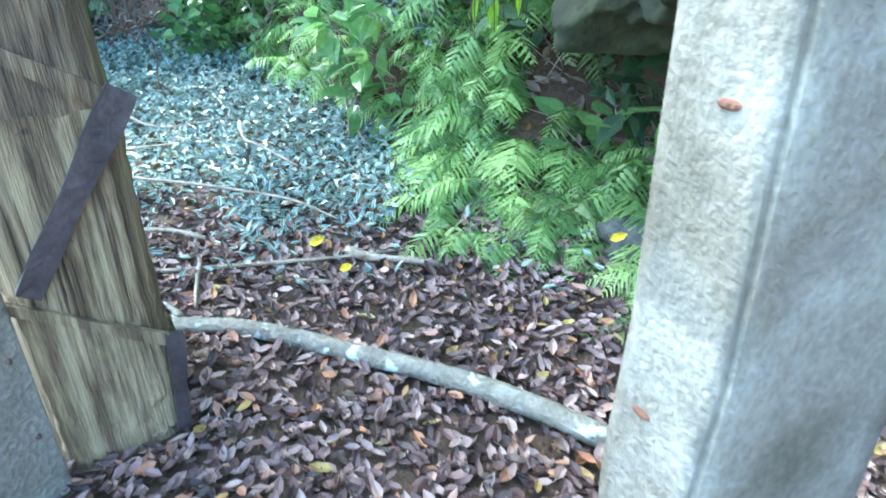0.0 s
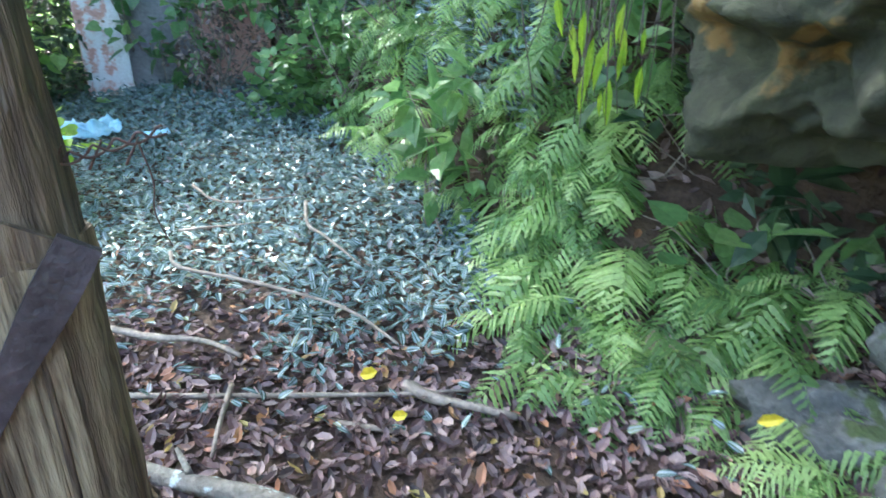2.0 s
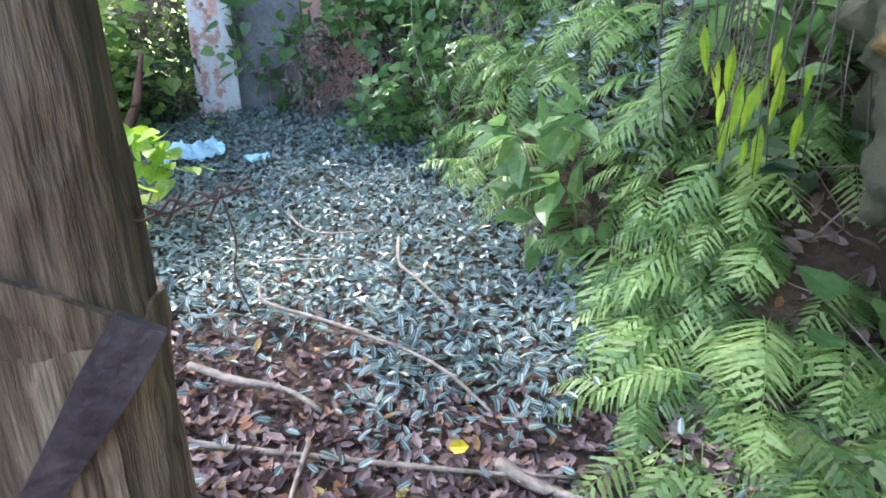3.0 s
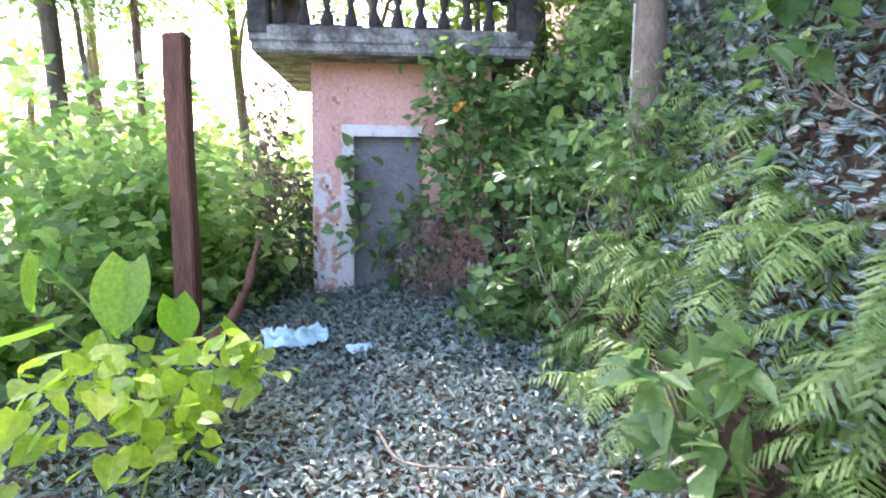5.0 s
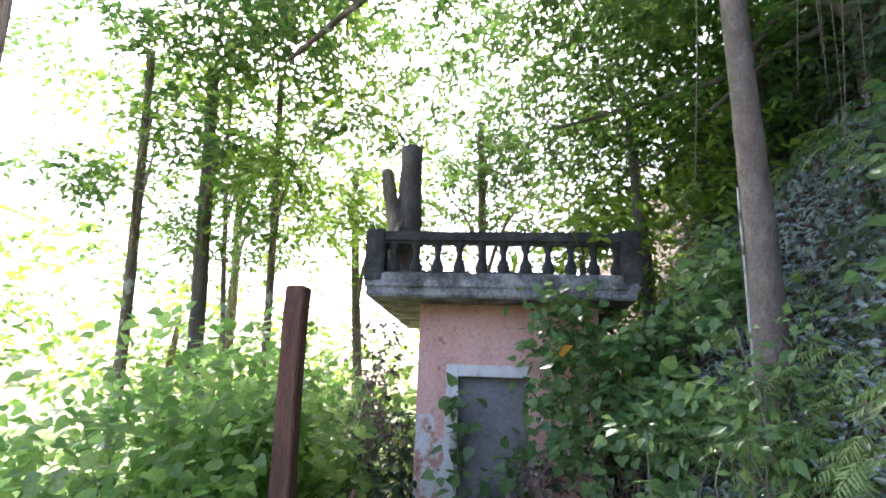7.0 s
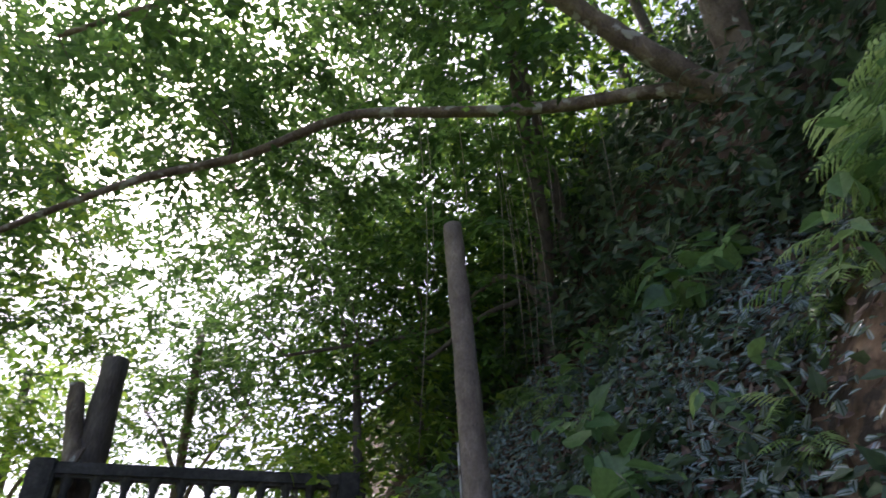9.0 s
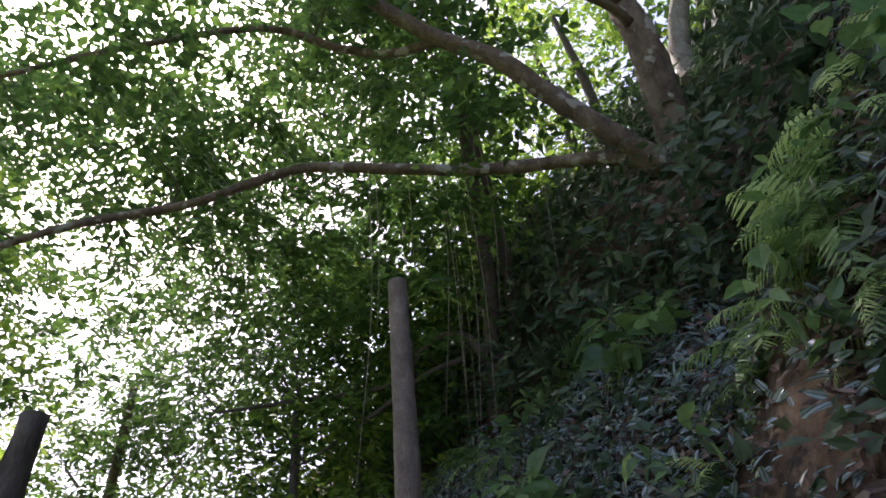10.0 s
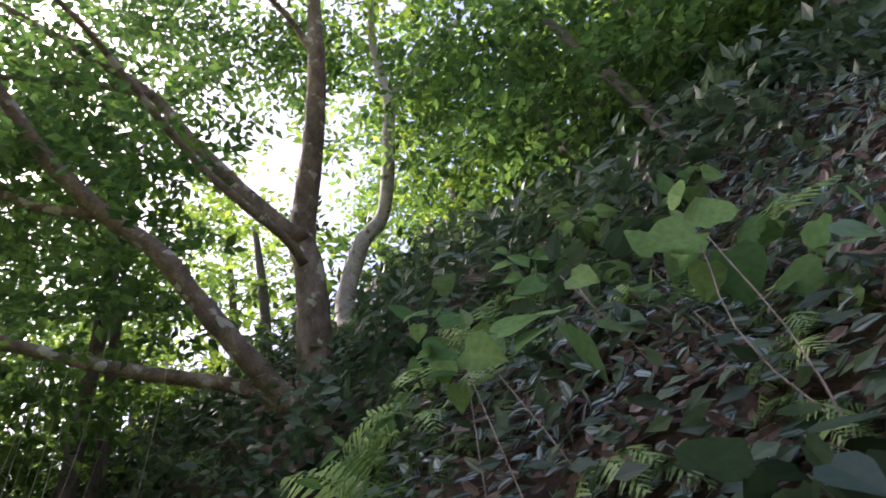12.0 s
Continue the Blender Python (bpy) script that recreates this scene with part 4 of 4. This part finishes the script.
# ---- ground cover ----
def cover(name, P, N, size, lift, template, material, label, category, tilt=.55, rise=.35):
    n = len(P)
    a = rng.uniform(0, 2 * math.pi, n)
    D = np.stack([np.cos(a), np.sin(a), np.zeros(n)], 1)
    D = D - (D * N).sum(1)[:, None] * N + N * rng.normal(rise, .35, n)[:, None]
    Q = P + N * rng.uniform(0.01, lift, n)[:, None]
    NN = unit(N + rng.normal(0, tilt, (n, 3)) + np.array([0, 0, .4]))
    ob = hang(name, leaf_cloud(name, Q, D, NN, size * rng.uniform(.65, 1.25, n), template, material))
    return tagged(ob, label, category, kind="stuff")


n = 62000
x, y = rng.uniform(-6.0, 1.2, n), rng.uniform(2.2, 8.0, n)
s = (x - B0[0]) * INTO[0] + (y - B0[1]) * INTO[1]
edge = 2.75 + .25 * np.sin(x * 3) + .12 * np.sin(x * 9 + 1) + np.clip(x + .6, 0, 2) * .9
dens = np.clip((y - edge) / .5 + .25, 0.05, 1)
keep = (s < .05) & (rng.random(n) < dens) & ~((x < -4.6) & (y > 6.8))
P, N = on_land(x[keep], y[keep])
cover("ground_cover", P, N, .062, .12, LANCE, SPIDER, "silver-striped creeping plants carpeting the ground", "ground cover")
P, N = bank_points(24000, 1.7, 8.5, .25, 2.2)
cover("bank_cover", P, N, .072, .12, LANCE, SPIDER, "silver-striped creeping plants over the bank", "ground cover", rise=.2)
P, N = bank_points(4600, -2.6, 2.6, .98, 2.4)
cover("bank_cover", P, N, .095, .12, LANCE, SPIDER, "silver-striped creeping plants hanging over the bank edge", "ground cover", rise=.2)
P, N = bank_points(2600, -2.2, 2.6, .95, 2.3)
cover("dry_creeper", P, N, .085, .12, CURL, DRY, "dry brown creeper stems and leaves on the bank", "undergrowth", rise=.1)
P, N = bank_points(7000, -3, 4.5, .75, 2.6)
pu, ps = (P[:, :2] - B0) @ ALONG, (P[:, :2] - B0) @ INTO
keep = ~((pu > 1.6) & (pu < 2.5) & (ps > 1.6) & (ps < 2.2))
P, N = P[keep], N[keep]
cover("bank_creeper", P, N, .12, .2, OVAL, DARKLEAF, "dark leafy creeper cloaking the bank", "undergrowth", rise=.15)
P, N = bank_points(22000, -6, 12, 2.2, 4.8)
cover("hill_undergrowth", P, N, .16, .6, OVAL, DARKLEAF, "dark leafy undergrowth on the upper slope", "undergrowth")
P, N = bank_points(9000, -9, 14, 4.5, 9)
cover("hill_undergrowth", P, N, .26, 1.6, OVAL, CANOPY, "leafy thicket on the hilltop", "undergrowth")

n = 40000
x, y = rng.uniform(-3.6, 2.2, n), rng.uniform(-1.5, 3.6, n)
keep = rng.random(n) < np.clip((3.3 - y) / .7, .1, 1)
P, N = on_land(x[keep], y[keep])
cover("leaf_litter", P, N, .062, .035, CURL, LITTER, "wet brown fallen leaves covering the path", "leaf litter", tilt=.35, rise=.08)
P, N = bank_points(9000, -2.5, 7.5, .0, 2.6)
cover("leaf_litter", P, N, .09, .05, CURL, DRY, "dry brown leaves caught on the bank", "leaf litter", rise=.1)


# trees and thicket crowding the top of the bank
for k in range(15):
    u, q = -5.5 + 1.05 * k + rng.uniform(-.3, .3), rng.uniform(3.6, 5.6)
    xy = B0 + u * ALONG + q * INTO
    z = float(height(*xy))
    if abs(u - 2.6) < 1.4:
        xy = xy + INTO * 1.6
        z = float(height(*xy))
    h = rng.uniform(3.5, 6.0)
    # crowns past u 2.5 use the green with sunlight in its colour
    tree("bank_tree", "small leafy tree crowding the top of the bank", [(xy[0], xy[1], z - .3), (xy[0] - .1, xy[1] - .1, z + h * .4), (xy[0] - .3, xy[1] - .2, z + h * .8)], [], BARK_DARK,
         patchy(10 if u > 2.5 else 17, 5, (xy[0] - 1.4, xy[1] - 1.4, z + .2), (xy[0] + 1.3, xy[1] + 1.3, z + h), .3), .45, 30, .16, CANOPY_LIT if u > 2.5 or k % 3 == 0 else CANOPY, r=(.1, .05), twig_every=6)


# four dense trees added to cast shade on the upper slope
for u, q in ((-3.6, 3.0), (-2.6, 3.3), (-1.7, 2.9), (-4.4, 3.6)):
    xy = B0 + u * ALONG + q * INTO
    z = float(height(*xy))
    tree("bank_tree", "dense tree added over the bank to shade the slope", [(xy[0], xy[1], z - .3), (xy[0] - .1, xy[1] - .1, z + 1.6), (xy[0] - .3, xy[1] - .2, z + 3.4)], [], BARK_DARK,
         patchy(22, 5, (xy[0] - 1.2, xy[1] - 1.0, z + .5), (xy[0] + 1.2, xy[1] + 1.2, z + 4.2), .3), .45, 32, .15, CANOPY, r=(.09, .05), twig_every=6)
for u, q in ((7.4, .7), (8.3, .2), (9.2, 1.2), (10.2, .5), (8.6, 1.9), (7.2, 2.2)):
    xy = B0 + u * ALONG + q * INTO
    z = float(height(*xy))
    tree("bank_tree", "small leafy tree behind the hut", [(xy[0], xy[1], z - .3), (xy[0] - .1, xy[1] - .1, z + 1.5), (xy[0] - .2, xy[1] - .1, z + 3.2)], [], BARK_DARK,
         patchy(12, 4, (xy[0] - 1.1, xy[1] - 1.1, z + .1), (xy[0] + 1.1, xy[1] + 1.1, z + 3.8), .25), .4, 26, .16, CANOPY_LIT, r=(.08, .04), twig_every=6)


# ---- shrubs ----
def shrub(name, label, at, centres, per, size, leaf, template=HEART, radius=.22, stems=8, stem_mat=TWIG, stem_r=.008):
    t = thing(name, label, "shrub", at)
    o = np.array(at)
    P, D, N, S = clumps(np.array(centres), radius, per, size)
    N = unit(N + np.array([.15, -.35, .2]))
    hang("foliage", leaf_cloud("foliage", P - o, D, N, S, template, leaf), t)
    if stems:
        cs = np.array(centres)
        pick = cs[rng.integers(0, len(cs), stems)]
        fine = tubes("stem", [([(rng.normal(0, .12), rng.normal(0, .12), -.05), tuple((c - o) * .55 + rng.normal(0, .08, 3)), tuple(c - o)], stem_r, stem_r * .4) for c in pick], stem_mat, t, sides=5, per=4)
        tagged(fine, kind="stuff")
    return t


def mound(n, centre, size):
    """Points in the outer shell of a rounded bush."""
    d = unit(rng.normal(0, 1, (n, 3)))
    d[:, 2] = np.abs(d[:, 2])
    return np.array(centre) + d * np.array(size) * rng.uniform(.6, 1.05, (n, 1)) + rng.normal(0, .08, (n, 3))


for c, sz in (((-6.3, 4.6, .15), (1.2, 1.2, 2.2)), ((-6.9, 6.0, .2), (1.3, 1.2, 2.3)), ((-5.6, 5.7, .3), (.6, .7, 1.7)), ((-7.0, 3.2, 0), (1.4, 1.2, 1.9)), ((-5.6, 3.2, 0), (.8, .7, 1.0)), ((-8.5, 7.5, .2), (1.5, 1.5, 2.4)), ((-6.9, 8.2, .2), (1.2, 1.2, 2.2))):
    shrub("thicket_shrub", "tall light-green leafy shrub in backlight", c, mound(125, c, np.array(sz) * 1.05), 14, .15, THICKET, HEART, .34, stems=14, stem_r=.012)
# the hollow's deep shade, built as two shrubs with darkened leaves
shrub("shade_shrub", "shrub in the hollow beside the hut, shade put into its leaf colour", (-5.5, 6.9, .3), mound(60, (-5.5, 7.2, .2), (.5, .6, 1.6)), 16, .12, DARKLEAF, OVAL)
shrub("shade_shrub", "shrub added to fill the hollow by the hut, shade put into its leaf colour", (-5.05, 6.3, .3), mound(60, (-5.15, 6.4, .2), (.45, .45, .95)), 18, .1, DARKLEAF, OVAL, .16)
shrub("dead_creeper", "hanging curtain of dead brown creeper under the roof edge", (-5.5, 6.75, 1.2), cloud(50, (-5.75, 6.5, 1.3), (-5.2, 7.1, 2.9)), 16, .085, DRY, OVAL, .14, stems=18)
hb = np.vstack([mound(70, (-2.75, 7.25, 1.2), (.75, .5, 1.55)), cloud(22, (-3.6, 6.95, 1.9), (-2.9, 7.5, 3.0))])
shrub("climbing_shrub", "broad-leaved creeper spilling over the hut corner", (-2.6, 7.2, .9), hb, 17, .115, BROAD, HEART, .18, stems=14)
for u, q, m in ((4.6, .2, BROAD), (5.05, -.12, BROAD), (4.85, .4, BROAD), (5.0, .8, BROAD), (5.35, .45, BROAD), (5.5, 1.0, BROAD), (5.9, .7, BROAD)):
    xy = B0 + u * ALONG + q * INTO
    at = (xy[0], xy[1], float(height(*xy)))
    shrub("bank_shrub", "broad-leaved shrub growing out of the bank", at, mound(26, (at[0] - .1, at[1] - .1, at[2]), (.42, .42, .6)), 14, .105, m, HEART, .15, stems=8)
for x, y, top in ((-1.2, 5.6, 2.5), (-.85, 5.65, 2.6), (-1.45, 5.75, 2.4), (-1.0, 5.45, 2.2)):
    g = float(height(x, y))
    shrub("bank_shrub", "pale broad-leaved shrub round the broken trunk", (x, y, g), mound(22, (x, y, g + .1), (.28, .22, max(.25, top - g - .1))), 10, .1, BROAD, OVAL, .13, stems=8)
shrub("dry_shrub", "brownish dying shrub by the hut door", (-3.5, 7.05, .4), mound(45, (-3.3, 7.0, .35), (.5, .35, 1.2)), 16, .075, DRY, OVAL, .14, stems=22)
for at, h in (((-4.15, 7.25, .3), .9), ((-3.95, 7.3, .3), 1.1), ((-4.5, 7.1, .9), 1.1), ((-3.75, 7.45, .5), 1.2)):
    shrub("door_vine", "trailing large-leaved vine against the hut", at, cloud(7, (at[0] - .12, at[1] - .12, at[2]), (at[0] + .2, at[1] + .1, at[2] + h)), 6, .17, BROAD, HEART, .13, stems=4)
sb = [(-0.55, 4.0, .5), (-.45, 3.85, .75), (-.65, 3.95, .9), (-.4, 4.05, 1.0), (-.6, 4.1, .7), (-.3, 3.95, .55), (-.75, 4.15, .95)]
shrub("pale_shrub", "pale green shrub with long drooping leaves", (-.55, 4.1, .3), sb, 13, .2, BROAD, LANCE, .13, stems=6)
for _ in range(44):
    u, s = rng.uniform(-1.4, 4.5), rng.uniform(.5, 2.4)
    xy = B0 + u * ALONG + s * INTO
    z = float(height(*xy))
    at = (xy[0], xy[1], z)
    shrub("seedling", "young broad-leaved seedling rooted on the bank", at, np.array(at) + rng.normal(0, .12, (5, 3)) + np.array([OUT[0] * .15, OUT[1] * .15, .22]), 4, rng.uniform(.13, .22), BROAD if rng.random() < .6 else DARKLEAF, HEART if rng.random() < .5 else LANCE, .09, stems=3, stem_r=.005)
for at, size in (((1.89, 2.68, 4.25), .27), ((2.42, 2.35, 4.3), .26), ((1.43, 3.07, 4.2), .2), ((2.0, 2.3, 4.15), .22), ((2.5, 2.9, 4.6), .22)):
    g = float(height(at[0], at[1]))
    shrub("overhanging_plant", "large soft leaves leaning from the bank top", (at[0] + .15, at[1] + .1, min(g, at[2] - .25)), np.array(at) + rng.normal(0, .1, (4, 3)), 2, size, BROAD, HEART, .09, stems=3, stem_r=.006)
STRAP_AT = (0.2, 3.16, 1.3)
STRAP = (LANCE[0] * np.array([.42, 1, 1]), LANCE[1])


def strap_plant():
    """Long hanging leaves and dead rootlets trailing from the lip above the stones."""
    at = np.array(STRAP_AT)
    t = thing("strap_plant", "hanging yellow-green strap leaves and dead rootlets by the boulder", "plant", STRAP_AT)
    rg = np.random.default_rng(21)
    P = rg.normal(0, 1, (16, 3)) * np.array([.1, .06, .11])
    D = np.stack([rg.normal(0, .12, 16), rg.normal(0, .12, 16), -np.ones(16)], 1)
    hang("leaves", leaf_cloud("leaves", P, D, np.tile([-.3, -1.0, .2], (16, 1)), rg.uniform(.1, .19, 16), STRAP, LIME), t)
    lines = []
    for k in range(26):
        x, y = rg.normal(.08, .16), rg.normal(.05, .1)
        lines.append(([(x, y, .45), (x + rg.normal(0, .03), y, .15), (x + rg.normal(0, .05), y + .02, rg.uniform(-.35, .0))], .005, .002))
    tagged(tubes("rootlet", lines, BARK_DARK, t, sides=4, per=3), kind="stuff")


strap_plant()
shrub("lime_vine", "yellow-green heart-leaved climber low on the ground", (-3.25, 3.5, .15), cloud(36, (-3.8, 3.0, .25), (-2.8, 4.1, .8)), 6, .14, LIME, HEART, .12, stems=8)


def taro():
    t = thing("taro_plant", "bright green elephant-ear plant in backlight", "plant", (-3.85, 3.95, .15))
    T, Fs = HEART
    for (dx, dy, h, size, yaw, pitch) in ((.05, -.08, 1.02, .46, 200, 62), (-.45, -.35, 1.05, .34, 170, 75), (-.3, -.35, .62, .5, 120, 12), (.2, .1, .78, .3, 250, 60), (.45, .25, .62, .26, 300, 50)):
        n = 9
        V, Fc, G = [], [], {}
        for i in range(n + 1):
            v = i / n
            w = .43 * math.sin(math.pi * min(1, v * .86 + .14)) ** .75
            for j in range(-5, 6):
                q = j / 5
                lobe = -.13 * (1 - v) ** 5 * abs(q) ** 1.5
                V.append((w * q, v + lobe, .10 * abs(q) - .18 * v * v + .012 * math.cos(j * 2.2 + v * 9)))
        for i in range(n):
            for j in range(10):
                a = i * 11 + j
                Fc.append((a, a + 1, a + 12, a + 11))
        uv = [(x_ + .5, y_) for x_, y_, _ in V]
        me = mesh("blade", np.array(V) * size, Fc, TARO, uv, smooth=True)
        lf = hang("leaf", me, t, m=pose(dx, dy, h, -pitch, 0, yaw))
        tube("stalk", [(0, 0, -.05), (dx * .4, dy * .4, h * .6), (dx, dy, h)], .016, .008, FERN, t, sides=6)


taro()
for nm, at, m, sz in (("orange_leaf", (-3.12, 6.85, 2.35), ORANGE, .2), ("yellow_leaf", (-.61, 2.52, .14), YELLOW, .1), ("yellow_leaf", (.68, 2.24, .3), YELLOW, .08), ("yellow_leaf", (-.45, 2.35, .1), YELLOW, .08), ("yellow_leaf", (2.2, 3.05, 3.85), YELLOW, .12)):
    lf = hang(nm, leaf_cloud(nm, np.array([[0, 0, 0.]]), np.array([[.6, -.2, .35]]), np.array([[-.2, -.8, .6]]), np.array([sz]), HEART if nm[0] == "o" else CURL, m))
    lf.location = at
    tagged(lf, "single " + nm.split("_")[0] + " dying leaf", "leaf")
